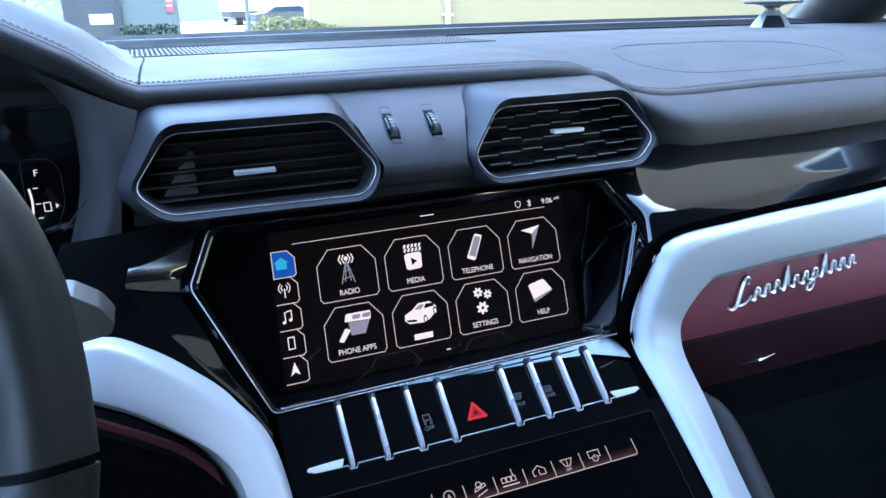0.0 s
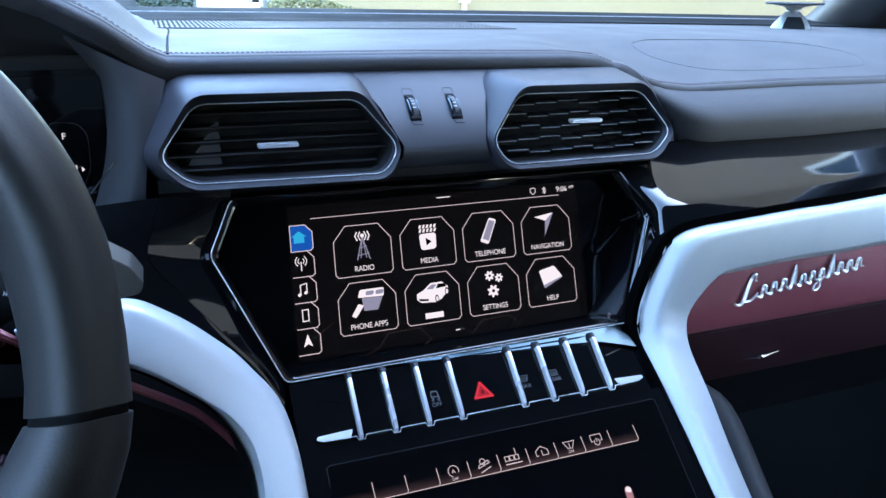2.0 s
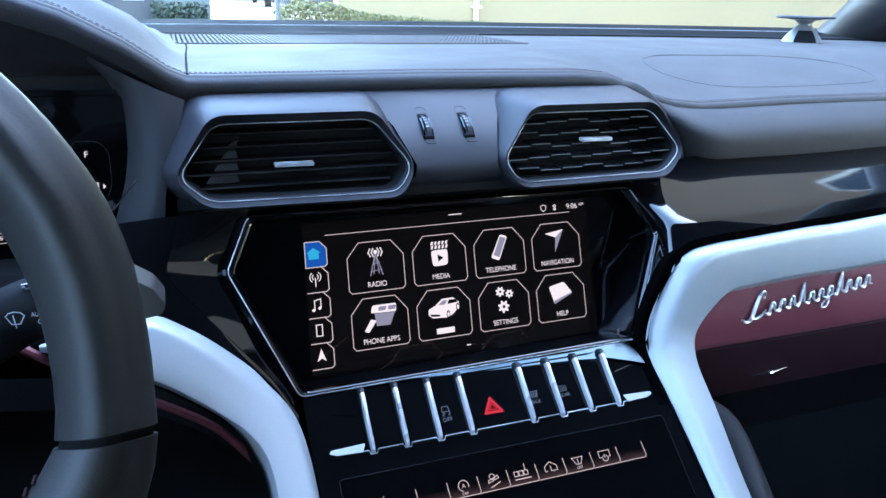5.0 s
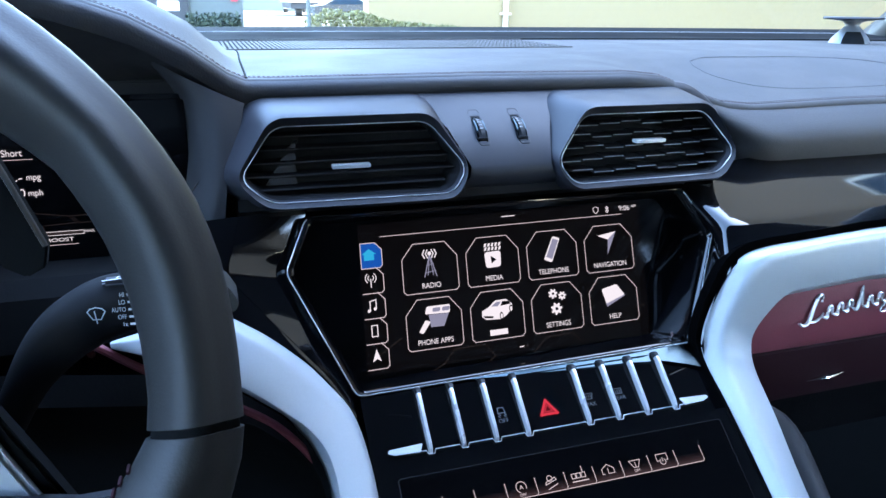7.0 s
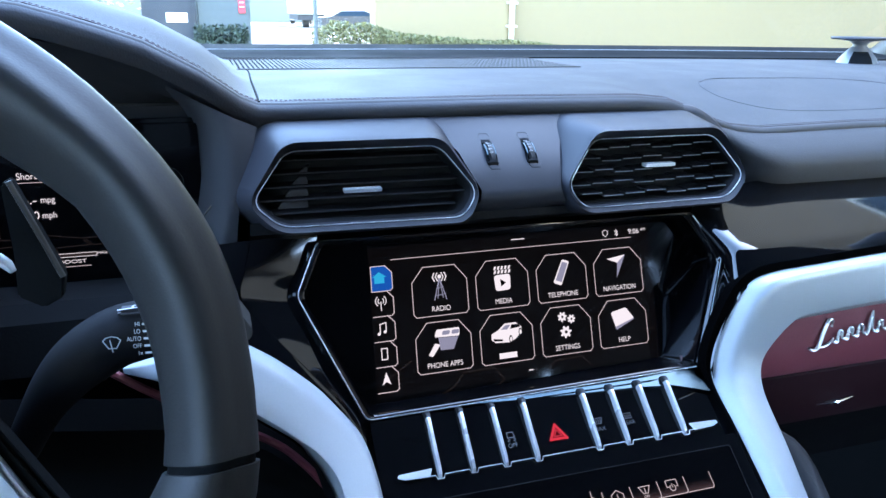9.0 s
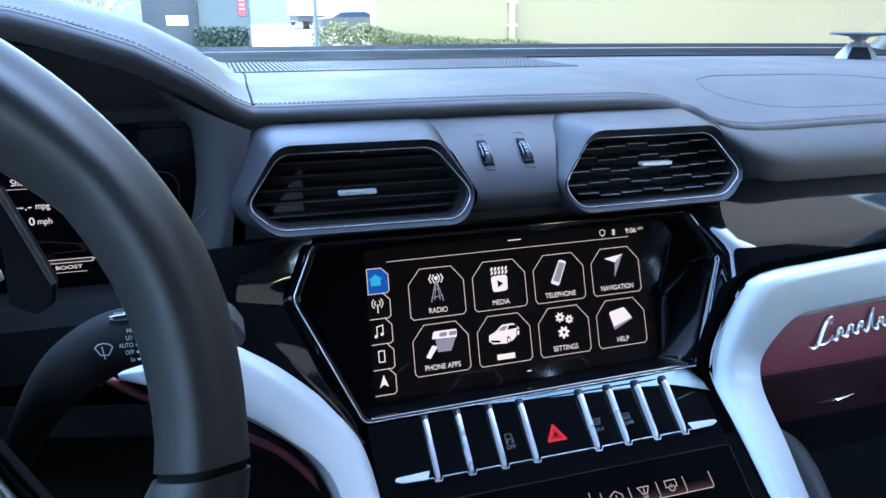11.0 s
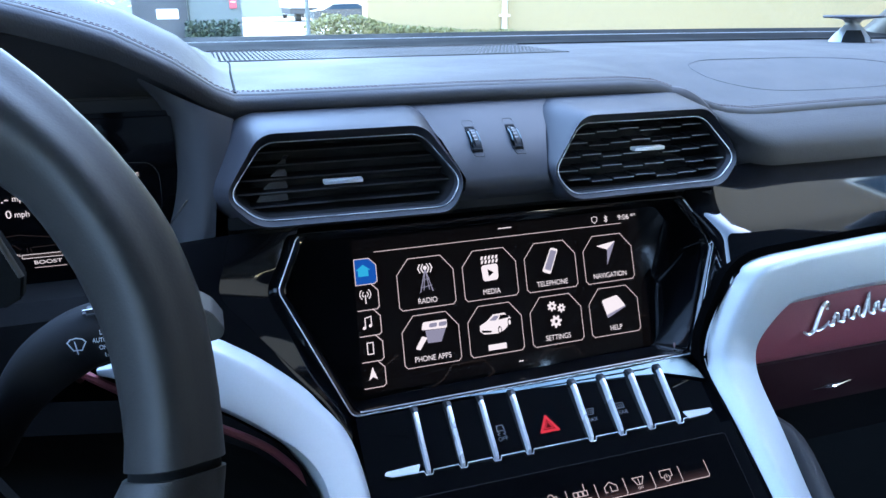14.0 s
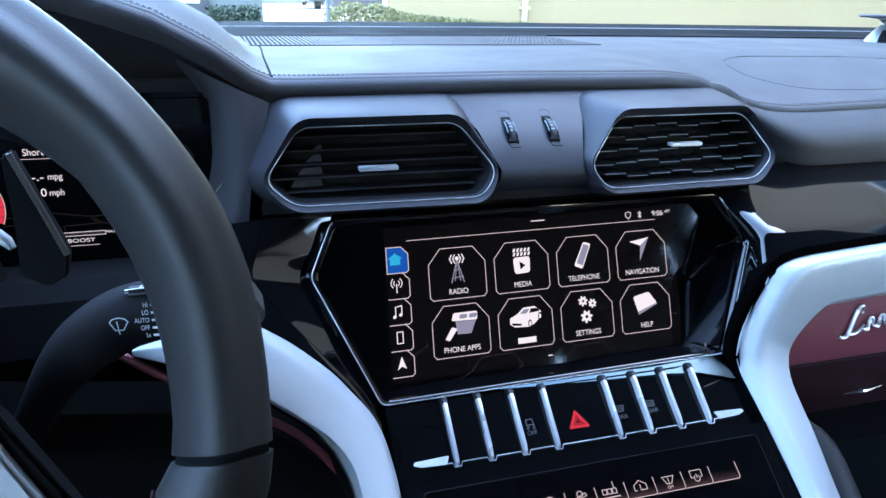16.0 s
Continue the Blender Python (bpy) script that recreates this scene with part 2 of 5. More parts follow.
EDGE = [(-0.62, 0.03, 1.192), (-0.42, 0.04, 1.192), (-0.34, 0.045, 1.191), (-0.279, 0.05, 1.184), (-0.248, 0.05, 1.175), (-0.220, 0.051, 1.165), (-0.191, 0.054, 1.149), (-0.168, 0.061, 1.132), (-0.158, 0.064, 1.1275), (-0.14, 0.065, 1.127),
        (0.0, 0.066, 1.1275), (0.115, 0.066, 1.1265), (0.140, 0.066, 1.124), (0.155, 0.065, 1.119), (0.178, 0.064, 1.109), (0.200, 0.062, 1.1025), (0.225, 0.06, 1.100), (0.32, 0.06, 1.102), (0.80, 0.04, 1.106)]


def along(keys, x):
    """Smoothly interpolated rows (x, a, b, ...)."""
    if x <= keys[0][0]:
        return keys[0][1:]
    for a, b in zip(keys, keys[1:]):
        if x <= b[0]:
            t = (x - a[0]) / (b[0] - a[0])
            return tuple(p + (q - p) * t for p, q in zip(a[1:], b[1:]))
    return keys[-1][1:]


def ease(t):
    t = min(1.0, max(0.0, t))
    return t * t * (3 - 2 * t)


def pad_z(x, y):
    """Height of the leather pad's upper surface."""
    y0, z0 = along(EDGE, x)
    z = z0 + max(0.0, 1.127 - z0) * ease((y - y0) / 0.19)
    hood = max(0.0, z0 - 1.130)
    z += min(1.0, hood / 0.015) * 0.009 * ease((y - y0) / 0.07)
    back = 1.128 + min(1.0, hood / 0.045) * 0.012
    return z + (back - z) * ease((y - y0 - 0.09) / (0.40 - y0)) + 0.0015 * math.sin(min(1, (y - y0) / 0.05) * math.pi / 2)


xs = sorted(set([round(-0.62 + i * 0.02, 4) for i in range(72)] + [-0.19, -0.175, -0.168, -0.162, -0.158, -0.152, -0.146, 0.115, 0.125, 0.135, 0.145, 0.155, 0.165, 0.175, 0.185, 0.195, 0.205, 0.215, 0.225]))
rings = []
for x in xs:
    y, z = along(EDGE, x)
    rings.append([(x, y + 0.006, z - 0.014), (x, y + 0.001, z - 0.008), (x, y - 0.0005, z - 0.003), (x, y + 0.001, z - 0.0005)] +
                 [(x, y + d, pad_z(x, y + d)) for d in (0.004, 0.009, 0.015, 0.025, 0.04, 0.06, 0.08, 0.11, 0.14, 0.18, 0.22)] + [(x, q, pad_z(x, q)) for q in (0.32, 0.38, 0.45, 0.52, 0.57)] + [(x, 0.60, 1.06)])
part("upper_pad", loft(rings, closed=False), LEATHER, dash, angle=60)

rings = []
for x in [q for q in xs if q < 0.172]:
    y, z = along(EDGE, x)
    h = 0.0125 if -0.15 < x < 0.15 else 0.016
    rings.append([(x, y + 0.003, z - 0.0006), (x, y - 0.0012, z - 0.0016), (x, y - 0.0036, z - 0.0045), (x, y - 0.0040, z - 0.0085), (x, y - 0.001, z - h), (x, y + 0.02, z - h - 0.002)])
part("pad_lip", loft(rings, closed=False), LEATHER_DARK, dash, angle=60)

# twin rows of stitches behind the edge
threads = bmesh.new()
for row in (0.0054, 0.0098):
    pts, x = [], -0.42
    while x < 0.74:
        y, z = along(EDGE, x)
        pts.append(Vector((x, y + row, pad_z(x, y + row) + 0.0004)))
        x += 0.0005
    i = 0
    while i < len(pts) - 12:
        a, b = pts[i], pts[i + 4]
        d = (b - a).normalized()
        s = d.cross(Vector((0, -0.5, 1))).normalized() * 0.00034
        u = Vector((0, -0.2, 1)) * 0.00012
        f = [threads.verts.new(q) for q in (a - s, a + s, a.lerp(b, 0.5) + s * 1.2 + u, a.lerp(b, 0.5) - s * 1.2 + u, b - s, b + s)]
        threads.faces.new(f[0:4])
        threads.faces.new((f[3], f[2], f[5], f[4]))
        i += 6
part("stitching", threads, THREAD, dash, "burgundy double stitching")
seam = []
for k in range(280):
    x = -0.42 + k * 0.0042
    y, z = along(EDGE, x)
    seam.append((x, y + 0.0076, pad_z(x, y + 0.0076) - 0.0001))
part("edge_seam", tube(seam, 0.0003, 6), RUBBER, dash)


def pad_line(points, radius, name, mat=None, lift=0.0):
    pts = [Vector((p.x, p.y, pad_z(p.x, p.y) + lift)) for p in smooth([(x, y, 0) for x, y in points], 6)]
    return part(name, tube(pts, radius, 6), mat or LEATHER_DARK, dash)


pad_line([(-0.157, 0.068), (-0.156, 0.12), (-0.154, 0.2), (-0.151, 0.30), (-0.158, 0.325)], 0.0008, "pad_seam", RUBBER)
pad_line([(0.257, 0.193), (0.285, 0.206), (0.34, 0.204), (0.40, 0.198), (0.455, 0.180), (0.480, 0.145), (0.462, 0.110), (0.42, 0.101), (0.33, 0.101), (0.278, 0.112), (0.252, 0.145), (0.250, 0.175), (0.257, 0.193)], 0.0004, "airbag_seam")

# fascia between the vents, lower shadow gap and inner core
FASCIA = ((0.054, 0.080, 1.120), (0.050, 0.066, 1.118), (0.048, 0.060, 1.1145), (0.036, 0.0345, 1.0970), (0.0275, 0.0120, 1.0765), (0.0290, 0.0100, 1.0700), (0.036, 0.0160, 1.0620), (0.040, 0.045, 1.050))
part("centre_fascia", loft([[(k * w, y, z) for w, y, z in FASCIA] for k in (-1, -0.5, 0, 0.5, 1)], closed=False), SOFT, dash, angle=80)
part("screen_cowl", loft([[(x, 0.016, 1.064), (x, 0.018, 1.056), (x, 0.030, 1.050), (x, 0.06, 1.046)] for x in (-0.17, 0, 0.16)], closed=False), PLASTIC, dash)
part("dash_core", box((-0.78, 0.10, 0.50), (0.78, 0.56, 1.085), 0.01), RUBBER, dash)

# passenger leather band under the step in the pad, rolling back into the channel round the vent
BAND_END = [(0.0, 0.160), (0.12, 0.172), (0.3, 0.188), (0.6, 0.2005), (1.0, 0.204)]
rings = []
for u in (0.0, 0.0015, 0.004, 0.007, 0.011, 0.016, 0.022, 0.03, 0.038, 0.05, 0.08, 0.13, 0.2, 0.3, 0.42, 0.6):
    roll = 0.026 * (1 - math.sqrt(1 - (1 - min(1.0, u / 0.030)) ** 2))
    ring = []
    for t in (0.0, 0.05, 0.12, 0.22, 0.35, 0.5, 0.6, 0.7, 0.8, 0.9, 1.0):
        x = along(BAND_END, t)[0] + u
        y, z = along(EDGE, x)
        z2 = 1.061 + 0.03 * max(0.0, x - 0.35)
        drop = 0.004 if t == 0 else 0.0
        out = (0.030 - y) * math.sin(min(1.0, t / 0.55) * math.pi / 2) + 0.006 * max(0.0, (t - 0.55) / 0.45) ** 2
        ring.append((x, y + out + roll + drop, z - 0.003 + (z2 - z + 0.003) * t))
    x, y, z = ring[-1]
    rings.append(ring + [(x, y + 0.004, z - 0.003), (x, y + 0.02, z - 0.004)])
part("passenger_band", loft(rings, closed=False), LEATHER, dash, angle=60)

# dark tube drawn for the deep shade in the vent channel
part("channel_shade", tube(smooth([(0.110, 0.070, 1.110), (0.148, 0.069, 1.1115), (0.164, 0.067, 1.1085), (0.178, 0.062, 1.097), (0.191, 0.058, 1.079), (0.195, 0.052, 1.062), (0.178, 0.042, 1.050), (0.15, 0.04, 1.048)], 5), 0.0085, 12), LEATHER_DARK, dash)

# gloss black sweep above the silver arm, curling down between the display and the arm
def sweep(stations, flat, sag=0.0):
    """Skin from the back edge over a front edge down to the arm; rows of (back, front edge, arm edge)."""
    cols = [smooth([q[k] for q in stations], 6) for k in range(3)]
    out = []
    for a, e, b in zip(*cols):
        n = (e - a).cross(Vector((1, 0, 0))).normalized()
        n = n if n.z > 0 else -n
        ring = [a.lerp(e, k / 8) - n * sag * math.sin(math.pi * k / 8) for k in range(8)]
        f, g = a.lerp(e, flat), e.lerp(b, 1 - flat)
        ring += [f.lerp(e, k / 5).lerp(e.lerp(g, k / 5), k / 5) for k in range(6)]
        out.append(ring + [g.lerp(b, 0.5), b])
    return out


SWEEP = [((0.80, 0.044, 1.0780), (0.80, -0.028, 1.0690), (0.80, -0.044, 1.058)), ((0.50, 0.044, 1.0690), (0.50, -0.028, 1.0540), (0.50, -0.046, 1.042)), ((0.34, 0.044, 1.0640), (0.34, -0.028, 1.0455), (0.34, -0.046, 1.033)),
         ((0.24, 0.044, 1.0640), (0.24, -0.029, 1.0405), (0.24, -0.046, 1.028)), ((0.195, 0.042, 1.0622), (0.193, -0.030, 1.0385), (0.188, -0.046, 1.0245)), ((0.168, 0.032, 1.0585), (0.166, -0.030, 1.0380), (0.160, -0.046, 1.0225)),
         ((0.142, 0.023, 1.0545), (0.148, -0.029, 1.0376), (0.144, -0.046, 1.0195)), ((0.133, 0.015, 1.0490), (0.1390, -0.027, 1.0360), (0.134, -0.046, 1.0140)), ((0.136, 0.004, 1.0390), (0.1345, -0.028, 1.0262), (0.128, -0.047, 1.0060)),
         ((0.1475, -0.0040, 1.0240), (0.1335, -0.033, 1.0115), (0.1235, -0.047, 0.9960)), ((0.1370, -0.0160, 1.0020), (0.1270, -0.040, 0.9940), (0.1185, -0.048, 0.9840)), ((0.1250, -0.0290, 0.9800), (0.1190, -0.046, 0.9770), (0.1145, -0.050, 0.9710)), ((0.1150, -0.0395, 0.9620), (0.1140, -0.050, 0.9610), (0.1130, -0.055, 0.9570))]
part("gloss_sweep", loft(sweep(SWEEP, 0.88), closed=False), PIANO, dash, "piano black trim sweep", angle=70)
CHEEK_ROWS = [((-0.131, 0.0125, 1.0580), (-0.176, 0.002, 1.0580), (-0.205, 0.002, 1.0560)), ((-0.140, 0.0025, 1.0390), (-0.180, -0.007, 1.0440), (-0.212, -0.011, 1.0430)), ((-0.1495, -0.0050, 1.0240), (-0.182, -0.015, 1.0290), (-0.212, -0.021, 1.0290)),
              ((-0.1400, -0.0150, 1.0050), (-0.166, -0.021, 1.0090), (-0.190, -0.027, 1.0100)), ((-0.1300, -0.0260, 0.9850), (-0.147, -0.031, 0.9890), (-0.162, -0.034, 0.9900)), ((-0.1200, -0.0360, 0.9680), (-0.128, -0.042, 0.9690), (-0.134, -0.045, 0.9670)), ((-0.1145, -0.0420, 0.9560), (-0.117, -0.052, 0.9540), (-0.118, -0.058, 0.9500))]
CHEEK_ROWS = [(Vector(a) + Vector((0.001, 0.0055, -0.0025)), e, b) for a, e, b in CHEEK_ROWS]      # dips below the display's rim
part("gloss_cheek", loft(sweep(CHEEK_ROWS, 0.6), closed=False), PIANO, dash, "piano black cheek beside the display", angle=80)

# defroster slots and windscreen rail
# black bed paints in the slots' shade; the slats stand too shallow
part("defroster_bed", box((-0.172, 0.3125, 1.1205), (0.194, 0.45, 1.1299), 0.001), GAP_SHADE, dash)
slats = bmesh.new()
for i in range(82):
    x = -0.170 + i * 0.00445
    box((x, 0.312, 1.1290), (x + 0.0021, 0.448, 1.13004), 0, None, slats)
for k in range(1, 13):
    box((-0.170, 0.311 + 0.0105 * k, 1.1290), (0.192, 0.3130 + 0.0105 * k, 1.13002), 0, None, slats)
for y, z in ((0.3105, 1.1301), (0.446, 1.1311)):
    box((-0.173, y, 1.126), (0.1945, y + 0.003, z), 0.0003, None, slats)
tagged(part("defroster_slats", slats, LEATHER, dash), kind="stuff")
rail = []
for x in [-0.86 + 0.04 * i for i in range(44)]:
    bow = 0.22 * max(0, abs(x) - 0.1) ** 2
    rail.append([(x, 0.453 - bow, 1.125), (x, 0.456 - bow, 1.1312), (x, 0.512 - bow, 1.1322), (x, 0.518 - bow, 1.1335), (x, 0.56 - bow, 1.1342), (x, 0.60 - bow, 1.1375), (x, 0.635 - bow, 1.1385), (x, 0.66 - bow, 1.110)])
part("windscreen_rail", loft(rail, closed=False), RUBBER, dash, angle=25)
part("rail_lip", tube([Vector(r[4]) + Vector((0, 0.006, 0.0008)) for r in rail], 0.0006, 6), SLAT_HIGHLIGHT, dash, "thin pale lip along the windscreen rail")

# cowl round the instruments
cheek = [[(-0.160, 0.056, 1.114), (-0.176, 0.050, 1.122), (-0.196, 0.054, 1.132), (-0.222, 0.066, 1.146)],
         [(-0.165, 0.044, 1.098), (-0.177, 0.042, 1.104), (-0.190, 0.052, 1.113), (-0.202, 0.070, 1.124)],
         [(-0.172, 0.034, 1.080), (-0.180, 0.034, 1.083), (-0.189, 0.045, 1.090), (-0.196, 0.066, 1.098)],
         [(-0.176, 0.026, 1.062), (-0.184, 0.026, 1.062), (-0.193, 0.038, 1.064), (-0.199, 0.062, 1.066)],
         [(-0.178, 0.022, 1.046), (-0.190, 0.022, 1.042), (-0.202, 0.032, 1.038), (-0.210, 0.058, 1.032)]]
cheek = [smooth(r, 5) for r in cheek]
cheek = list(zip(*[smooth(c, 5) for c in zip(*cheek)]))
part("binnacle_cheek", loft(cheek, closed=False), CHEEK, dash, angle=80)
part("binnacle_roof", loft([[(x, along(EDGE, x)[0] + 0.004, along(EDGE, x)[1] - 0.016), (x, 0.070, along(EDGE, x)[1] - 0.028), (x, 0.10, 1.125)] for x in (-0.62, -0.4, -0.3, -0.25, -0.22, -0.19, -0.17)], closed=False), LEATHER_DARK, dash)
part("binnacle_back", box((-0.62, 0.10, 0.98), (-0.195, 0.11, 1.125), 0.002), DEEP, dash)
part("binnacle_sill", loft([[(x, 0.062, 1.022), (x, 0.020, 1.030), (x, 0.0, 1.033), (x, -0.012, 1.026), (x, -0.02, 1.00)] for x in (-0.60, -0.4, -0.26, -0.21, -0.19)], closed=False), RUBBER, dash)

# ---- air vents ----
def vent(side):
    v = thing("air_vent", "hexagonal black air vent with a thin bright rim and chrome tab", "air vent", "dashboard air vents")
    s = side
    hexa = [(0.032, 1.077), (0.054, 1.1045), (0.1465, 1.1045), (0.1675, 1.0775), (0.152, 1.064), (0.042, 1.063)]
    P = lambda x, z, d=0.0: Vector((s * x, 0.012 + (z - 1.077) * 0.40 + d, z))
    c = Vector((0.1, 1.083))
    A = lambda k, d, r=0.0075, n=6: [P(p.x, p.y, d) for p in rounded([c + (Vector(q) - c) * k for q in hexa], r, n)]
    B = lambda pts, r: [Vector((s * p.x, p.y, p.z)) for p in rounded(pts, r, 6)]
    back = [(0.020, 0.040, 1.070), (0.043, 0.064, 1.1165), (0.158, 0.064, 1.1165), (0.186, 0.050, 1.070), (0.160, 0.035, 1.052), (0.034, 0.035, 1.052)]
    front = [(0.0275, 0.012, 1.0765), (0.0515, 0.020, 1.1125), (0.1495, 0.020, 1.1125), (0.1725, 0.012, 1.0770), (0.1550, 0.002, 1.0595), (0.0385, 0.002, 1.0585)]
    lip = [(0.0290, 0.0085, 1.0767), (0.0525, 0.0160, 1.1105), (0.1485, 0.0160, 1.1105), (0.1710, 0.0085, 1.0772), (0.1542, 0.000, 1.0612), (0.0398, 0.000, 1.0602)]
    part("housing", loft([B(back, 0.012), B(front, 0.010), B(lip, 0.009), A(1.012, -0.001), A(0.995, 0.002)], caps=False), SOFT, v, angle=40)
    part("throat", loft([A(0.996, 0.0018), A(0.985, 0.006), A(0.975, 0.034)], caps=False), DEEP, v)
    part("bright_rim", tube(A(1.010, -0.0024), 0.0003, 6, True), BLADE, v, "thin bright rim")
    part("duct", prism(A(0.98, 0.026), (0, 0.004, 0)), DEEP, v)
    rows = 5
    for k in range(rows):
        z = 1.0685 + k * 0.0073
        f = (z - 1.077) / 0.0275 if z > 1.077 else (1.077 - z) / 0.0135 * 0.62
        x0, x1 = 0.0345 + 0.022 * abs(f), 0.1655 - 0.021 * abs(f)
        y = P(0, z).y + 0.004
        if s > 0:   # the passenger vent's vanes are stepped in short blades
            n = max(4, round((x1 - x0) / 0.0155))
            w = (x1 - x0) / n
            spans = [(x0 + i * w, x0 + (i + 1) * w - 0.0005, z + (0.0013, -0.0007, 0.0002)[(i + k) % 3], y) for i in range(n)]
        else:
            spans = [(-x1, -x0, z, y + 0.004)]
        for q0, q1, zz, yy in spans:
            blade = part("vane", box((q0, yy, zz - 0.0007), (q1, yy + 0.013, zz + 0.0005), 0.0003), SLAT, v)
            # pale tube paints light caught on the edge; driver's side dulled for haze
            part("vane_edge", tube([(q0 + 0.0006, yy - 0.0001, zz), (q1 - 0.0006, yy - 0.0001, zz)], 0.0003, 6), SLAT_HIGHLIGHT if s > 0 else LEATHER_DARK, blade)
    if s < 0:
        for k in range(4):
            z = 1.0715 + k * 0.0073
            part("side_blade", prism([(-0.153 + 0.0045 * k, 0.024, z - 0.002), (-0.134, 0.024, z - 0.002), (-0.135, 0.024, z + 0.0022), (-0.150 + 0.0055 * k, 0.024, z + 0.0022)], (0, 0.0015, 0), 0.0003), LEATHER_DARK, v)
    zt = 1.0862 if s > 0 else 1.0808
    part("tab", box((s * 0.103 - 0.0115, P(0, zt).y - 0.001, zt - 0.0011), (s * 0.103 + 0.0115, P(0, zt).y + 0.005, zt + 0.0011), 0.0003), BLADE, v, "chrome tab")
    return v


vent(-1)
vent(1)

# ---- thumbwheels ----
FM = Matrix.Translation((0, 0.0345, 1.0965)) @ Matrix.Rotation(math.atan2(0.027, 0.0185), 4, "X").inverted() @ Matrix.Rotation(radians(90), 4, "X")


def thumbwheel(x):
    t = thing("thumbwheel", "ribbed black and silver vent thumbwheel set in the fascia", "thumbwheel", "vent thumbwheels")
    m = FM @ Matrix.Translation((x, 0, 0))
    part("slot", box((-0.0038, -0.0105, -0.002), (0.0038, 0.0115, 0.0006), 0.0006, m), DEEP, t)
    def disc(x0, x1, r):
        b = loft([[(q, r * math.cos(a * math.tau / 40), r * math.sin(a * math.tau / 40) - 0.0145) for a in range(40)] for q in (x0, x1)])
        b.transform(m)
        return b
    part("wheel", disc(-0.0007, 0.0026, 0.0172), PLASTIC, t)
    for a, b in ((-0.0032, -0.0024), (0.0026, 0.0032)):
        part("ring", disc(a, b, 0.0175), LEDGE, t, "dark silver ring")
    ribs = bmesh.new()
    for k in range(-1, 5):
        mm = m @ Matrix.Translation((0, 0, -0.0145)) @ Matrix.Rotation(radians(-10 * k), 4, "X")
        box((-0.0012, -0.0003, 0.0168), (0.0012, 0.0003, 0.0175), 0, mm, ribs)
    part("ribs", ribs, GREYRIB, t)
    for y0, sg in ((0.0135, 1), (-0.0125, -1)):
        bm = tube([m @ Vector((-0.004, y0, 0.0003)), m @ Vector((-0.0028, y0 + sg * 0.0032, 0.0003)), m @ Vector((0.0028, y0 + sg * 0.0032, 0.0003)), m @ Vector((0.004, y0, 0.0003))], 0.0003, 5)
        part("scallop", bm, PLASTIC, t)
    return t


thumbwheel(-0.0148)
thumbwheel(0.0132)

# ---- infotainment display ----
TILT_S = radians(24)
SM = Matrix(((1, 0, 0, 0.00645), (0, math.sin(TILT_S), -math.cos(TILT_S), -0.0023), (0, math.cos(TILT_S), math.sin(TILT_S), 0.9892), (0, 0, 0, 1)))


def on_screen(x, y, z=0.0):
    """A place on the display: x across, y up its slope, z off the glass."""
    return SM @ Vector((x + 0.035 * y, y + 0.008 * x, z))


disp = thing("infotainment_display", "lit black centre touchscreen with octagonal menu tiles", "touchscreen")
GLASS = [(-0.1530, 0.0310), (-0.1385, 0.0620), (0.1205, 0.0620), (0.1405, 0.0300), (0.1070, -0.0417), (-0.1202, -0.0447)]


def ring2(z, grow=0.0, r=0.004):
    c = Vector((-0.0055, 0.012))
    return [SM @ Vector((p.x, p.y, z + (0.0065 * ease((0.03 - p.y) / 0.075) if z > 0.001 else 0))) for p in rounded([Vector(q) + (Vector(q) - c).normalized() * grow for q in GLASS], r)]


INNER = [(-0.1470, 0.0290), (-0.1350, 0.0640), (0.1225, 0.0640), (0.1418, 0.0310), (0.0915, -0.0352), (-0.1150, -0.0392)]   # where the sloping side walls meet the glass
inner2 = lambda z: [SM @ Vector((p.x, p.y, z)) for p in rounded([Vector(q) for q in INNER], 0.003)]
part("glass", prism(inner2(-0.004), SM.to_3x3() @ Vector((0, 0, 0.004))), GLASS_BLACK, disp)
part("bezel_wall", loft([inner2(-0.001), inner2(0.0003), ring2(0.0125, -0.0034), ring2(0.0130, -0.0022)], caps=False), PIANO, disp, "gloss black sloping bezel wall", angle=30)
part("bezel", loft([ring2(0.0120, -0.0024), ring2(0.0138, -0.0018), ring2(0.0155, 0.0), ring2(0.0157, 0.0018), ring2(0.0140, 0.0036), ring2(0.006, 0.0048), ring2(-0.02, 0.0055)], caps=False), PIANO, disp, angle=30)
edge = ring2(0.0160, 0.0004)
part("bezel_edge", tube(edge[13:] + edge[:8], 0.00036, 6), BLADE, disp, "thin bright bezel edge")


def line2(points, w, mat, name, parent, z=0.0004, closed=False, where=None):
    where = where or on_screen
    pts = [Vector(p) for p in points]
    bm = bmesh.new()
    n = len(pts)
    for i in range(n if closed else n - 1):
        a, b = pts[i], pts[(i + 1) % n]
        d = (b - a).normalized() * w * 0.5
        s = Vector((-d.y, d.x))
        bm.faces.new([bm.verts.new(where(q.x, q.y, z + 0.00001 * (i % 3))) for q in (a - d + s, a - d - s, b + d - s, b + d + s)])
    return part(name, bm, mat, parent)


def flat2(points, mat, name, parent, z=0.0004, where=None):
    where = where or on_screen
    bm = bmesh.new()
    bm.faces.new([bm.verts.new(where(p[0], p[1], z)) for p in points])
    return part(name, bm, mat, parent)


def text2(text, size, x, y, mat, parent, z=0.0004, align="CENTER", m=None, name="lettering", wide=1.0):
    o = on_screen(x, y, z) if m is None else m @ Vector((x, y, z))
    return lettering(text, size, Matrix.Translation(o) @ (m or SM).to_3x3().to_4x4() @ Matrix.Diagonal((wide, 1, 1, 1)), mat, parent, align=align, name=name)


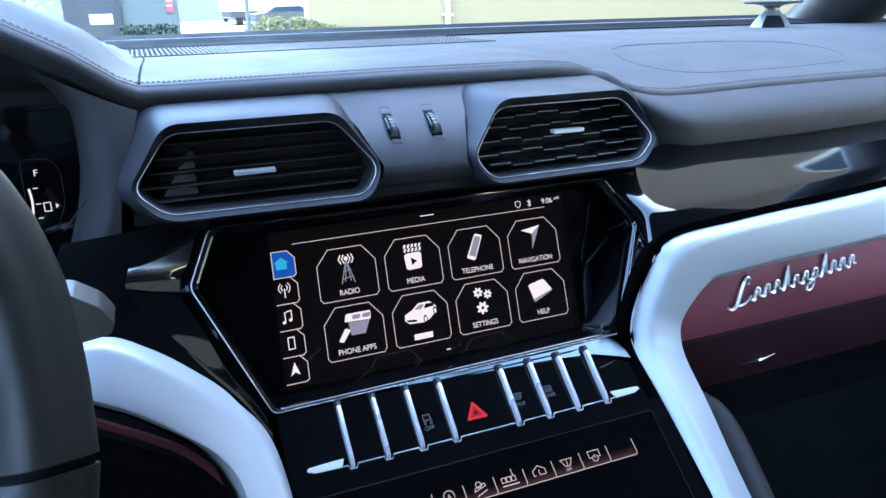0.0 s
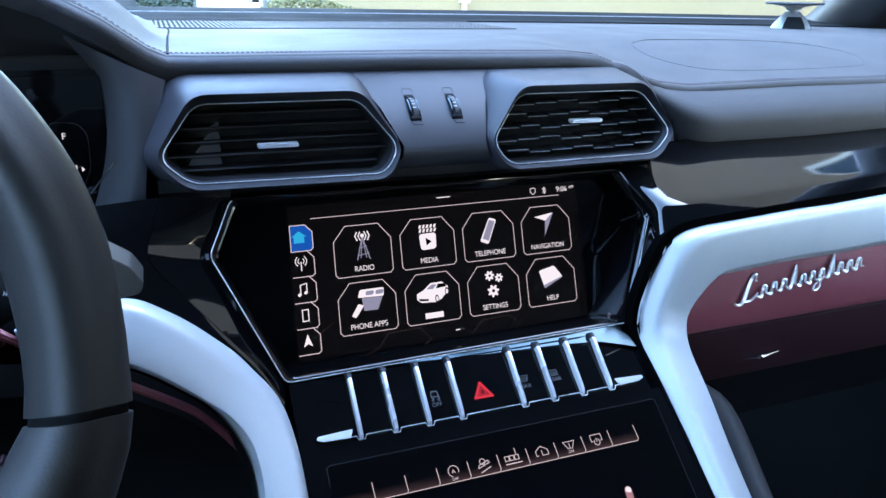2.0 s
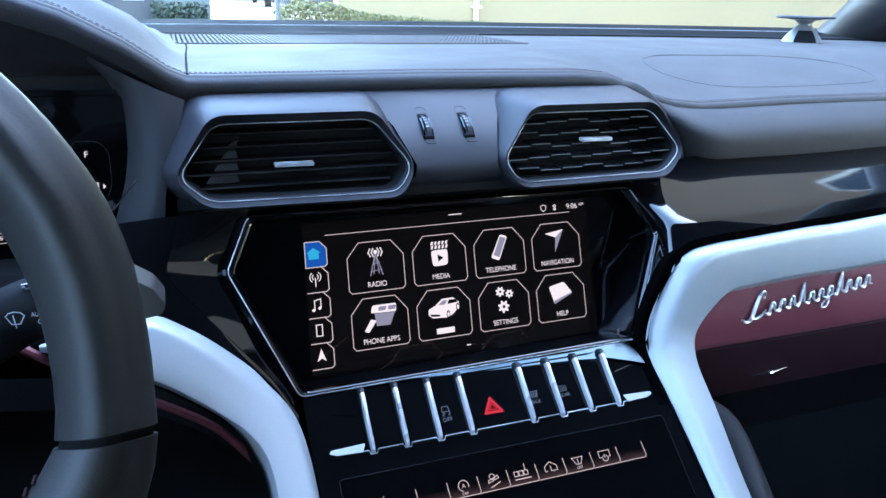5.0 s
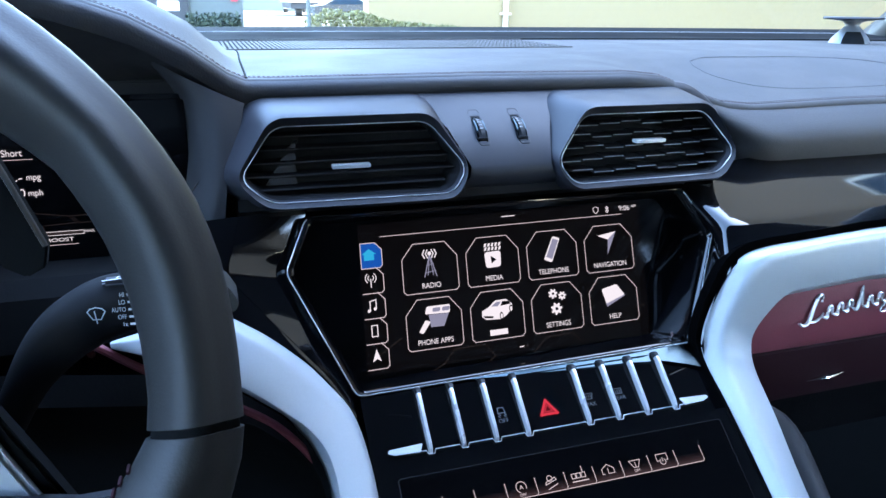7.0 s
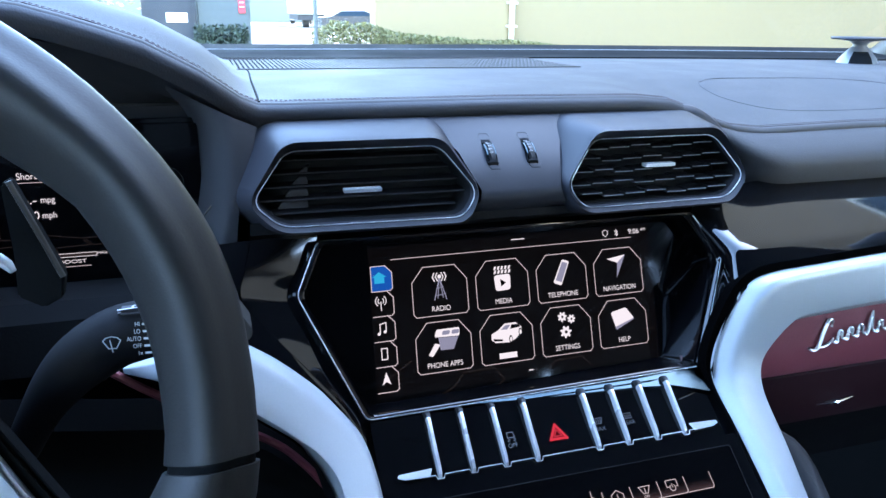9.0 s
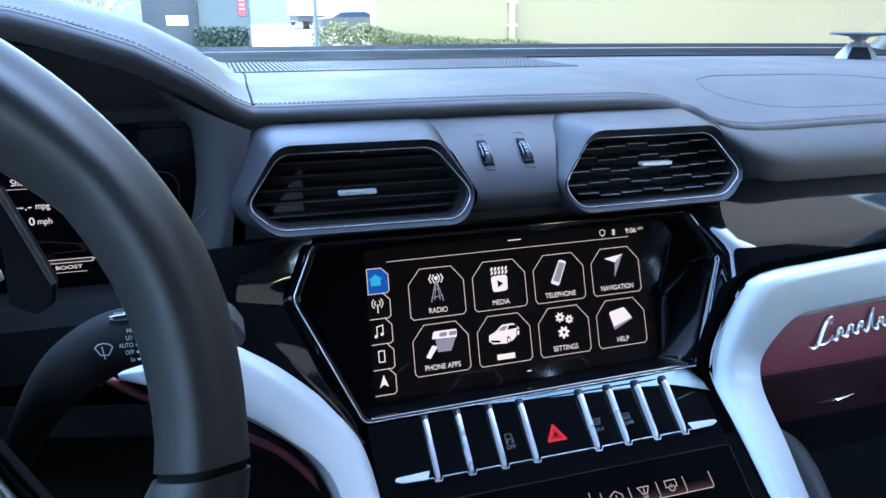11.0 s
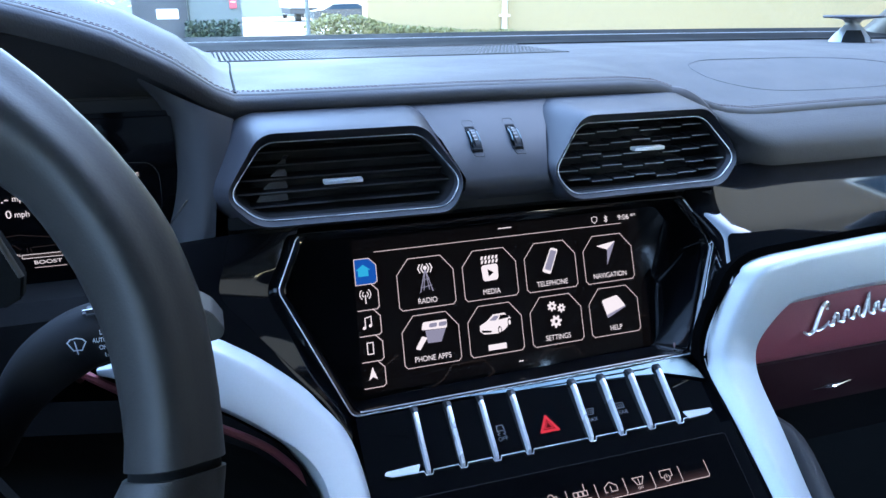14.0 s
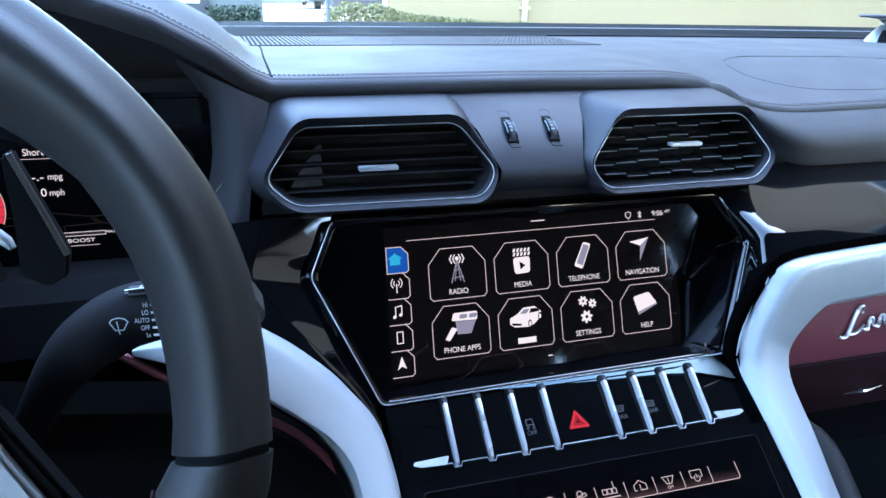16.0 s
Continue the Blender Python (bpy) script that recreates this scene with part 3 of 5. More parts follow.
def arc(cx, cy, r, a0, a1, n=10):
    return [(cx + r * math.cos(radians(a0 + (a1 - a0) * k / n)), cy + r * math.sin(radians(a0 + (a1 - a0) * k / n))) for k in range(n + 1)]


flat2([(-0.1080, -0.0352), (0.0925, -0.0352), (0.0925, 0.0580), (-0.1080, 0.0580)], UI_BLACK, "lit_area", disp, 0.0001)


def tile(cx, cy, word):
    w, h, c, k = 0.0184, 0.0158, 0.0078, 0.0095
    t = line2([(cx - w, cy + h - k), (cx - w + c, cy + h), (cx + w - c, cy + h), (cx + w, cy + h - k), (cx + w, cy - h + 0.002), (cx + w - 0.0018, cy - h), (cx - w + 0.0018, cy - h), (cx - w, cy - h + 0.002)], 0.00044, UI_LINE, "tile", disp, closed=True)
    if word:
        text2(word, 0.0048, cx, cy - h + 0.0029, UI_WHITE, t, wide=0.86)
    return t


tiles = {}
for r, row in enumerate((("RADIO", "MEDIA", "TELEPHONE", "NAVIGATION"), ("PHONE APPS", "", "SETTINGS", "HELP"))):
    for i, word in enumerate(row):
        cx, cy = -0.0628 + 0.0430 * i, 0.0270 - 0.0355 * r
        tiles[r, i] = (tile(cx, cy, word), cx, cy + 0.0028)

# radio mast
t, x, y = tiles[0, 0]
for dx, k in ((-1, 1), (1, 1)):
    line2([(x, y + 0.0055), (x + dx * 0.0040, y - 0.0085)], 0.0006, UI_VIOLET, "mast_leg", t)
    line2([(x, y + 0.0055), (x + dx * 0.0018, y - 0.0075)], 0.0005, UI_VIOLET, "mast_leg", t)
    for q in (0.0026, 0.0046):
        line2([(x + dx * (q - 0.0012), y + 0.0085), (x + dx * q, y + 0.0060), (x + dx * (q - 0.0012), y + 0.0035)], 0.0007, UI_WHITE, "radio_wave", t)
for q in (0.0, -0.0045):
    line2([(x - 0.0022 + q * 0.3, y - 0.0015 + q), (x + 0.0022 - q * 0.3, y - 0.0005 + q)], 0.0005, UI_VIOLET, "mast_brace", t)
flat2(arc(x, y + 0.0062, 0.0013, 0, 330, 11), UI_WHITE, "mast_head", t, 0.0006)
# clapperboard
t, x, y = tiles[0, 1]
flat2(rounded([(x - 0.0058, y + 0.0030), (x + 0.0058, y + 0.0034), (x + 0.0054, y - 0.0070), (x - 0.0050, y - 0.0074)], 0.0022), UI_WHITE, "clapper_body", t)
flat2([(x - 0.0016, y + 0.0004), (x + 0.0024, y - 0.0022), (x - 0.0012, y - 0.0046)], GLASS_BLACK, "play_mark", t, 0.0007)
for k in range(5):
    for q in (0.0062, 0.0088):
        flat2([(x - 0.0058 + 0.0025 * k, y + q - 0.0022), (x - 0.0044 + 0.0025 * k, y + q - 0.0022), (x - 0.0036 + 0.0025 * k, y + q), (x - 0.0050 + 0.0025 * k, y + q)], UI_WHITE, "clapper_stripe", t)
# handset
t, x, y = tiles[0, 2]
flat2(rounded([(x - 0.0066, y - 0.0060), (x - 0.0008, y - 0.0084), (x + 0.0064, y + 0.0074), (x + 0.0012, y + 0.0092)], 0.0014), UI_WHITE, "handset", t)
flat2([(x - 0.0048, y - 0.0044), (x - 0.0006, y - 0.0062), (x + 0.0050, y + 0.0062), (x + 0.0010, y + 0.0076)], UI_VIOLET, "handset_screen", t, 0.0007)
# arrow
t, x, y = tiles[0, 3]
flat2([(x - 0.0080, y + 0.0062), (x + 0.0064, y + 0.0082), (x - 0.0002, y + 0.0030)], UI_WHITE, "arrow_half", t)
flat2([(x + 0.0064, y + 0.0082), (x - 0.0014, y - 0.0074), (x - 0.0002, y + 0.0030)], UI_VIOLET, "arrow_half", t, 0.0005)
# phone mirror
t, x, y = tiles[1, 0]
flat2(rounded([(x - 0.0046, y + 0.0082), (x + 0.0110, y + 0.0082), (x + 0.0106, y + 0.0028), (x - 0.0060, y + 0.0034)], 0.0012), UI_WHITE, "mirror_bar", t)
flat2([(x - 0.0036, y + 0.0030), (x + 0.0098, y + 0.0026), (x + 0.0062, y - 0.0052), (x - 0.0026, y - 0.0050)], UI_VIOLET, "mirror_screen", t, 0.0005)
flat2(rounded([(x - 0.0060, y - 0.0002), (x - 0.0026, y - 0.0016), (x - 0.0080, y - 0.0086), (x - 0.0108, y - 0.0074)], 0.0008), UI_WHITE, "mirror_phone", t, 0.0008)
for q in (-0.0007, 0.0056):
    flat2(rounded([(x + q, y + 0.0070), (x + q + 0.0052, y + 0.0070), (x + q + 0.0046, y + 0.0044), (x + q - 0.0004, y + 0.0044)], 0.001), UI_VIOLET, "mirror_lens", t, 0.0008)
# car picture
t, x, y = tiles[1, 1]
flat2([(x - 0.0108, y - 0.0030), (x - 0.0106, y + 0.0006), (x - 0.0058, y + 0.0028), (x - 0.0010, y + 0.0066), (x + 0.0066, y + 0.0068), (x + 0.0106, y + 0.0034), (x + 0.0108, y + 0.0004), (x + 0.0060, y - 0.0040), (x + 0.0020, y - 0.0058), (x - 0.0080, y - 0.0052)], UI_WHITE, "car_body", t)
flat2([(x - 0.0040, y + 0.0030), (x - 0.0004, y + 0.0056), (x + 0.0030, y + 0.0054), (x + 0.0004, y + 0.0026)], UI_VIOLET, "car_glass", t, 0.0006)
flat2([(x + 0.0038, y + 0.0056), (x + 0.0084, y + 0.0054), (x + 0.0098, y + 0.0034), (x + 0.0024, y + 0.0028)], GLASS_BLACK, "car_glass", t, 0.0006)
for q, h in ((0.0026, -0.0038), (0.0096, 0.0002)):
    flat2([(p[0] * 0.5 + (x + q) * 0.5, p[1]) for p in arc(x + q, y + h, 0.0026, 0, 330, 11)], GLASS_BLACK, "car_wheel", t, 0.0007)
    flat2([(p[0] * 0.5 + (x + q) * 0.5, p[1]) for p in arc(x + q, y + h, 0.0016, 0, 330, 11)], UI_WHITE, "car_rim", t, 0.0009)
flat2([(x - 0.0100, y - 0.0024), (x - 0.0030, y - 0.0034), (x - 0.0034, y - 0.0046), (x - 0.0090, y - 0.0040)], GLASS_BLACK, "car_grille", t, 0.0006)
flat2([(x - 0.0062, y - 0.0158), (x + 0.0062, y - 0.0158), (x + 0.0062, y - 0.0122), (x - 0.0062, y - 0.0122)], UI_WHITE, "word_bar", t)
# gears
t, x, y = tiles[1, 2]
for gx, gy, gr in ((-0.0024, 0.0062, 0.0034), (0.0042, 0.0042, 0.0030), (-0.0006, -0.0040, 0.0042)):
    pts = []
    for k in range(28):
        rr = gr * (1.0 if k % 4 < 2 else 0.70)
        a = k * math.tau / 28
        pts.append((x + gx + rr * math.cos(a), y + gy + rr * math.sin(a)))
    gear = flat2(pts, UI_WHITE, "gear", t)
    flat2(arc(x + gx, y + gy, gr * 0.26, 0, 330, 11), GLASS_BLACK, "gear_hole", gear, 0.0007)
# booklet
t, x, y = tiles[1, 3]
flat2(rounded([(x - 0.0088, y + 0.0050), (x + 0.0030, y + 0.0074), (x + 0.0088, y - 0.0006), (x - 0.0054, y - 0.0072)], 0.0016), UI_WHITE, "booklet", t)
flat2([(x - 0.0064, y - 0.0052), (x - 0.0054, y - 0.0072), (x + 0.0086, y - 0.0012), (x + 0.0086, y - 0.0004)], UI_VIOLET, "booklet_edge", t, 0.0006)

# side tabs
for k in range(5):
    y = 0.0384 - 0.0156 * k
    x0, x1 = -0.1072, -0.0938
    shape = [(x0, y + 0.0078), (x1 - 0.0042, y + 0.0078), (x1, y + 0.0034), (x1, y - 0.0066), (x1 - 0.0016, y - 0.0080), (x0, y - 0.0080)]
    tab = line2(shape[1:] if k else shape, 0.0005, UI_LINE, "side_tab", disp, 0.0006, closed=not k)
    if k == 0:
        flat2(shape, UI_BLUE, "tab_fill", tab)
        flat2([(-0.1052, y - 0.0030), (-0.1052, y + 0.0008), (-0.1066, y + 0.0008), (-0.1020, y + 0.0042), (-0.0974, y + 0.0008), (-0.0988, y + 0.0008), (-0.0988, y - 0.0030)], UI_CYAN, "home_mark", tab, 0.0008)
    elif k == 1:
        line2([(-0.1018, y + 0.0010), (-0.1018, y - 0.0040)], 0.0006, UI_WHITE, "aerial_mark", tab)
        for q in (0.0018, 0.0034):
            for s in (0, 180):
                line2(arc(-0.1018, y + 0.0016, q, s - 50, s + 50, 6), 0.0005, UI_WHITE, "aerial_wave", tab)
    elif k == 2:
        line2([(-0.1034, y - 0.0028), (-0.1034, y + 0.0028), (-0.0996, y + 0.0036), (-0.0996, y - 0.0018)], 0.0006, UI_WHITE, "note_mark", tab)
        for q, h in ((-0.1042, -0.0030), (-0.1004, -0.0020)):
            flat2(arc(q, y + h, 0.0010, 0, 330, 9), UI_WHITE, "note_head", tab)
    elif k == 3:
        line2([(-0.1034, y - 0.0034), (-0.1034, y + 0.0034), (-0.0998, y + 0.0034), (-0.0998, y - 0.0034)], 0.0006, UI_WHITE, "phone_mark", tab, closed=True)
    else:
        flat2([(-0.1014, y + 0.0044), (-0.0986, y - 0.0034), (-0.1014, y - 0.0016), (-0.1042, y - 0.0034)], UI_WHITE, "arrow_mark", tab)
line2([(-0.094, 0.0496), (0.0785, 0.0496)], 0.0004, UI_LINE, "status_line", disp)
flat2([(-0.0112, 0.0550), (-0.0018, 0.0550), (-0.0018, 0.0556), (-0.0112, 0.0556)], UI_WHITE, "pull_mark", disp)
text2("9:06", 0.0050, 0.0770, 0.0520, UI_WHITE, disp, align="LEFT", name="clock")
text2("AM", 0.0028, 0.0868, 0.0535, UI_WHITE, disp, align="LEFT", name="clock")
line2([(0.0664, 0.0522), (0.0688, 0.0546), (0.0676, 0.0558), (0.0676, 0.0514), (0.0688, 0.0526), (0.0664, 0.0550)], 0.0004, UI_WHITE, "wireless_mark", disp)
line2([(0.0570, 0.0553), (0.0590, 0.0560), (0.0610, 0.0553), (0.0608, 0.0530), (0.0590, 0.0514), (0.0572, 0.0530)], 0.0004, UI_WHITE, "shield_mark", disp, closed=True)
# second row draws the marks' reflection in the gloss ledge
for y in (-0.0312, -0.0417):
    for q, w, m in ((-0.0062, 0.0030, UI_WHITE), (-0.0022, 0.0024, UI_DIM)):
        flat2([(q, y - 0.0003), (q + w, y - 0.0003), (q + w, y + 0.0004), (q, y + 0.0004)], m, "page_mark_and_mirror", disp)
for pts in ([(-0.10, -0.024), (-0.085, -0.0150), (-0.0845, -0.0150)], [(-0.058, -0.0345), (-0.051, -0.0265), (-0.030, -0.0262), (-0.0235, -0.0345)], [(-0.0235, -0.0345), (-0.032, -0.0400)], [(0.004, -0.036), (0.013, -0.0275), (0.033, -0.027), (0.040, -0.0345)], [(0.082, -0.015), (0.090, -0.0150)], [(-0.070, -0.0400), (-0.058, -0.0345)]):
    line2(pts, 0.0005, UI_DIM, "backdrop_line", disp, 0.0002)
part("sensor_window", prism([SM @ Vector(p) for p in ((0.0985, -0.0395, 0.0125), (0.1035, -0.0392, 0.0132), (0.1048, -0.0345, 0.0112), (0.0998, -0.0348, 0.0105))], SM.to_3x3() @ Vector((0, 0.0004, 0.0008)), 0.0002), material("sensor_window", (0.10, 0.06, 0.055), 0.3, bump=0.0), disp, "small brown sensor window")

# ---- silver arms ----
def bowed(stations, profile, thick):
    """A strip whose section is given as (share across, lift) rows."""
    rings = []
    for o, i, d in stations:
        o, i, d = Vector(o), Vector(i), Vector(d).normalized()
        rings.append([o.lerp(i, s) + d * h for s, h in profile] + [i - d * thick, o - d * thick])
    return rings


def smooth_stations(st, steps=4):
    cols = [smooth([s[k] for s in st], steps) for k in range(3)]
    return list(zip(*cols))


def faceted(stations, thick=0.018):
    """A strip with a rolled outer edge, a crest and a flat face; rows of (outer, inner, outward, crest's share, crest's lift)."""
    cols = [smooth([q[k] for q in stations], 5) for k in range(3)]
    shares = smooth([(q[3], q[4], 0) for q in stations], 5)
    rings = []
    for o, i, d, (c, h, _) in zip(*cols, shares):
        d = d.normalized()
        rows = [(0.0, -0.009), (0.012, -0.0045), (c * 0.25, -0.0015), (c * 0.6, h * 0.55), (c * 0.85, h * 0.90), (c, h), (c + 0.05, h * 1.06), (c + 0.12, h * 1.06), (0.6, h * 0.95), (0.86, h * 0.75), (0.905, h * 0.62), (0.935, h * 0.2), (0.965, -0.0025), (1.0, -0.008)]
        rings.append([o.lerp(i, s) + d * q for s, q in rows] + [i - d * thick, o - d * thick])
    return rings


n_dash, n_low = Vector((-0.05, -1, 0.45)), Vector((0.05, -0.62, 0.75))
arm_r = thing("silver_arm", "satin aluminium console arm beside the passenger panel", "interior trim", "silver console arms")
right_arm = [((0.80, -0.036, 1.062), (0.80, -0.050, 1.020), n_dash, 0.16, 0.0060), ((0.32, -0.048, 1.0360), (0.332, -0.052, 0.997), n_dash, 0.16, 0.0060), ((0.24, -0.048, 1.0320), (0.246, -0.052, 0.9945), n_dash, 0.16, 0.0060),
             ((0.185, -0.048, 1.0288), (0.198, -0.052, 0.9920), n_dash, 0.17, 0.0060), ((0.157, -0.048, 1.0270), (0.1795, -0.052, 0.9905), n_dash, 0.20, 0.0060), ((0.141, -0.048, 1.0230), (0.1715, -0.052, 0.9862), n_dash, 0.24, 0.0062),
             ((0.130, -0.048, 1.0130), (0.1625, -0.052, 0.9775), n_dash, 0.28, 0.0064), ((0.121, -0.048, 0.992), (0.1550, -0.052, 0.9680), n_dash, 0.32, 0.0064), ((0.1145, -0.050, 0.972), (0.1515, -0.054, 0.9575), n_dash + n_low, 0.32, 0.0062),
             ((0.1130, -0.057, 0.955), (0.1510, -0.062, 0.9425), n_low, 0.28, 0.0060), ((0.114, -0.085, 0.934), (0.151, -0.086, 0.920), n_low, 0.26, 0.0060), ((0.116, -0.137, 0.892), (0.151, -0.131, 0.876), n_low, 0.26, 0.0060), ((0.118, -0.26, 0.79), (0.152, -0.25, 0.775), n_low, 0.26, 0.0060)]
part("arm", loft(faceted(right_arm)), SILVER, arm_r, angle=28)
# solid black strip drawn as the shade between trim and arm
part("shadow_gap", loft(bowed(smooth_stations([(Vector(q[0]) + Vector((-0.003, 0.004, 0.003)), Vector(q[0]) + Vector((0.003, 0.004, -0.003)), q[2]) for q in right_arm]), [(0, 0), (0.5, 0.001), (1, 0)], 0.01)), GAP_SHADE, arm_r, "black strip painting the gap's shade round the arm")
arm_l = thing("silver_arm", "satin aluminium console arm beside the steering column", "interior trim", "silver console arms")
left_flat = [((-0.236, -0.060, 1.019), (-0.236, -0.0605, 1.015), n_dash, 0.3, 0.0015), ((-0.216, -0.060, 1.0235), (-0.2165, -0.062, 1.0063), n_dash, 0.25, 0.0030), ((-0.190, -0.060, 1.0278), (-0.196, -0.064, 0.9945), n_dash, 0.16, 0.0040), ((-0.172, -0.060, 1.0182), (-0.183, -0.064, 0.9865), n_dash, 0.17, 0.0045),
             ((-0.1545, -0.060, 1.0034), (-0.170, -0.065, 0.9765), n_dash, 0.19, 0.0048), ((-0.1365, -0.060, 0.9835), (-0.156, -0.067, 0.9645), n_dash, 0.21, 0.0050), ((-0.1255, -0.061, 0.9705), (-0.148, -0.071, 0.9570), n_dash + n_low, 0.22, 0.0050), ((-0.1185, -0.066, 0.9590), (-0.1425, -0.077, 0.9500), n_low, 0.23, 0.0050),
             ((-0.1150, -0.077, 0.9455), (-0.139, -0.086, 0.9430), n_low, 0.23, 0.0050), ((-0.1135, -0.094, 0.9300), (-0.138, -0.100, 0.9300), n_low, 0.23, 0.0050), ((-0.113, -0.137, 0.892), (-0.141, -0.135, 0.892), n_low, 0.23, 0.0050), ((-0.113, -0.26, 0.79), (-0.145, -0.25, 0.79), n_low, 0.23, 0.0050)]
left_arm = [(q[0], Vector(q[1]).lerp(Vector((-0.18, -0.40, 1.18)), k), *q[2:]) for q, k in zip(left_flat, (0.0, 0.02, 0.04, 0.045, 0.045, 0.045, 0.042, 0.035, 0.025, 0.015, 0.005, 0.0))]   # lower edge drawn forward so that the face leans up
part("arm", loft(faceted(left_arm)), SILVER, arm_l, angle=28)
# dark strip over the silver side, in place of its shade
side = []
for o, i, d in smooth_stations([q[:3] for q in left_arm]):
    away, d = (i - o).normalized() * 0.0008, d.normalized()
    side.append([i + away - d * 0.0045, i + away * 1.5 - d * 0.010, i + away - d * 0.022])
part("underside", loft(side, closed=False), RUBBER, arm_l, "dark strip painting shade on the arm's side")

# ---- centre console ----
console = thing("centre_console", "piano black centre console with chrome toggle blades", "console")
TG = Matrix(((1, 0, 0, 0), (0, 0.7965, -0.6047, -0.048), (0, 0.6047, 0.7965, 0.957), (0, 0, 0, 1)))
CM = Matrix(((1, 0, 0, 0), (0, 0.781, -0.625, -0.088), (0, 0.625, 0.781, 0.931), (0, 0, 0, 1)))
on_tg = lambda x, y, z=0.0: TG @ Vector((x, y, z))
on_cm = lambda x, y, z=0.0: CM @ Vector((x, y, z))
prof = [Vector((0, -0.010, 0.940)), Vector((0, -0.034, 0.9470)), Vector((0, -0.0428, 0.9528)), TG @ Vector((0, 0.0030, -0.0004)), TG @ Vector((0, 0.0, -0.0010)), TG @ Vector((0, -0.034, -0.0012)), TG @ Vector((0, -0.0375, -0.0010)),
        Vector((0, -0.0808, 0.9300)), CM @ Vector((0, 0.0066, 0.0)), CM @ Vector((0, -0.24, -0.0)), CM @ Vector((0, -0.25, -0.05))]
part("panel", loft([[(x, p.y, p.z) for p in prof] for x in (-0.1135, -0.06, 0, 0.06, 0.1135)], closed=False), PIANO, console, angle=15)
# metal strip in place of sky mirrored by the black console top
part("ledge", loft([[(x, -0.0425, 0.9590 + e), (x, -0.0425 - w, 0.9590 + e - k * w), (x, -0.0425 - w, 0.9565 - 0.60 * w)] for x, w, k, e in ((-0.045, 0.0004, 0.33, 0.0), (0.0, 0.0035, 0.33, 0.0), (0.06, 0.0060, 0.36, 0.0), (0.085, 0.0085, 0.52, 0.0012), (0.100, 0.0125, 0.60, 0.0017), (0.1125, 0.0165, 0.60, 0.0017))], closed=False), LEDGE, console, "metal strip painting reflected sky on the ledge", angle=20)
for x in (-0.08, -0.06, -0.04, -0.02, 0.02, 0.04, 0.06, 0.08):
    blade = part("toggle_blade", loft([[on_tg(x + a, y, z + b) for a, b in ((-0.0012, -0.003), (-0.0012, 0.0006), (-0.0008, 0.0012), (0.0008, 0.0012), (0.0012, 0.0006), (0.0012, -0.003))] for y, z in ((0.002, -0.001), (0.0005, 0.0022), (-0.003, 0.0028), (-0.016, 0.0020), (-0.029, 0.0014), (-0.0335, 0.0002), (-0.0350, -0.002))]), BLADE, console, "chrome toggle blade")
    part("cap", loft([[on_tg(x + a, y, z + b) for a, b in ((-0.0017, -0.003), (-0.0017, 0.0008), (-0.0010, 0.0016), (0.0010, 0.0016), (0.0017, 0.0008), (0.0017, -0.003))] for y, z in ((0.0042, -0.001), (0.0034, 0.0010), (0.0018, 0.0022), (-0.0002, 0.0026))]), PLASTIC, blade)
pts = [on_tg(-0.092, -0.0335, 0.0006)]
for x in (-0.08, -0.06, -0.04, -0.02, 0.02, 0.04, 0.06, 0.08):
    pts += [on_tg(x - 0.0028, -0.0335, 0.0006), on_tg(x - 0.0018, -0.0358, 0.0006), on_tg(x + 0.0018, -0.0358, 0.0006), on_tg(x + 0.0028, -0.0335, 0.0006)]
pts.append(on_tg(0.092, -0.0330, 0.0006))
part("lower_bead", tube(pts, 0.00028, 6), BLADE, console, "thin chrome bead")
for s in (-1, 1):
    part("wing", prism([on_tg(s * p, q, 0.0004) for p, q in ((0.084, -0.0292), (0.1035, -0.0300), (0.1045, -0.0318), (0.1005, -0.0335), (0.086, -0.0340))], TG.to_3x3() @ Vector((0, 0, 0.0009)), 0.0003), BLADE, console, "small chrome wing")
for s, y in ((-1, -0.0083), (1, -0.0083)):
    part("ridge", tube([on_tg(s * 0.086, y - 0.004, -0.0007), on_tg(s * 0.104, y, -0.0018)], 0.0006, 6), PIANO, console)
haz = line2([(-0.0085, -0.0244), (0.0019, -0.0244), (-0.0033, -0.0158)], 0.0016, UI_RED, "hazard_mark", console, -0.0007, True, on_tg)
line2([(-0.0058, -0.0228), (-0.0008, -0.0228), (-0.0033, -0.0188)], 0.0005, UI_RED, "inner_triangle", haz, -0.0007, True, on_tg)
flat2([(-0.0083, -0.0243), (0.0017, -0.0243), (-0.0033, -0.0160)], light_up("hazard_glow", (0.45, 0.01, 0.03), 0.18 * GLOW), "triangle_fill", haz, -0.0009, on_tg)
text2("OFF", 0.0036, -0.0327, -0.0250, GREYMARK, console, -0.0007, m=TG)
text2("MAX", 0.0036, 0.0250, -0.0240, GREYMARK, console, -0.0007, m=TG)
text2("REAR", 0.0036, 0.0455, -0.0230, GREYMARK, console, -0.0007, m=TG)
line2([(0.0222, -0.0160), (0.0282, -0.0160), (0.0270, -0.0196), (0.0234, -0.0196)], 0.0004, GREYMARK, "demister_mark", console, -0.0007, True, on_tg)
line2([(0.0424, -0.0158), (0.0482, -0.0158), (0.0482, -0.0192), (0.0424, -0.0192)], 0.0004, GREYMARK, "demister_mark", console, -0.0007, True, on_tg)
for q in (0.0238, 0.0252, 0.0266, 0.0439, 0.0453, 0.0467):
    line2([(q, -0.0188), (q + 0.0004, -0.0178), (q, -0.0168)], 0.0004, GREYMARK, "demister_wave", console, -0.0007, False, on_tg)
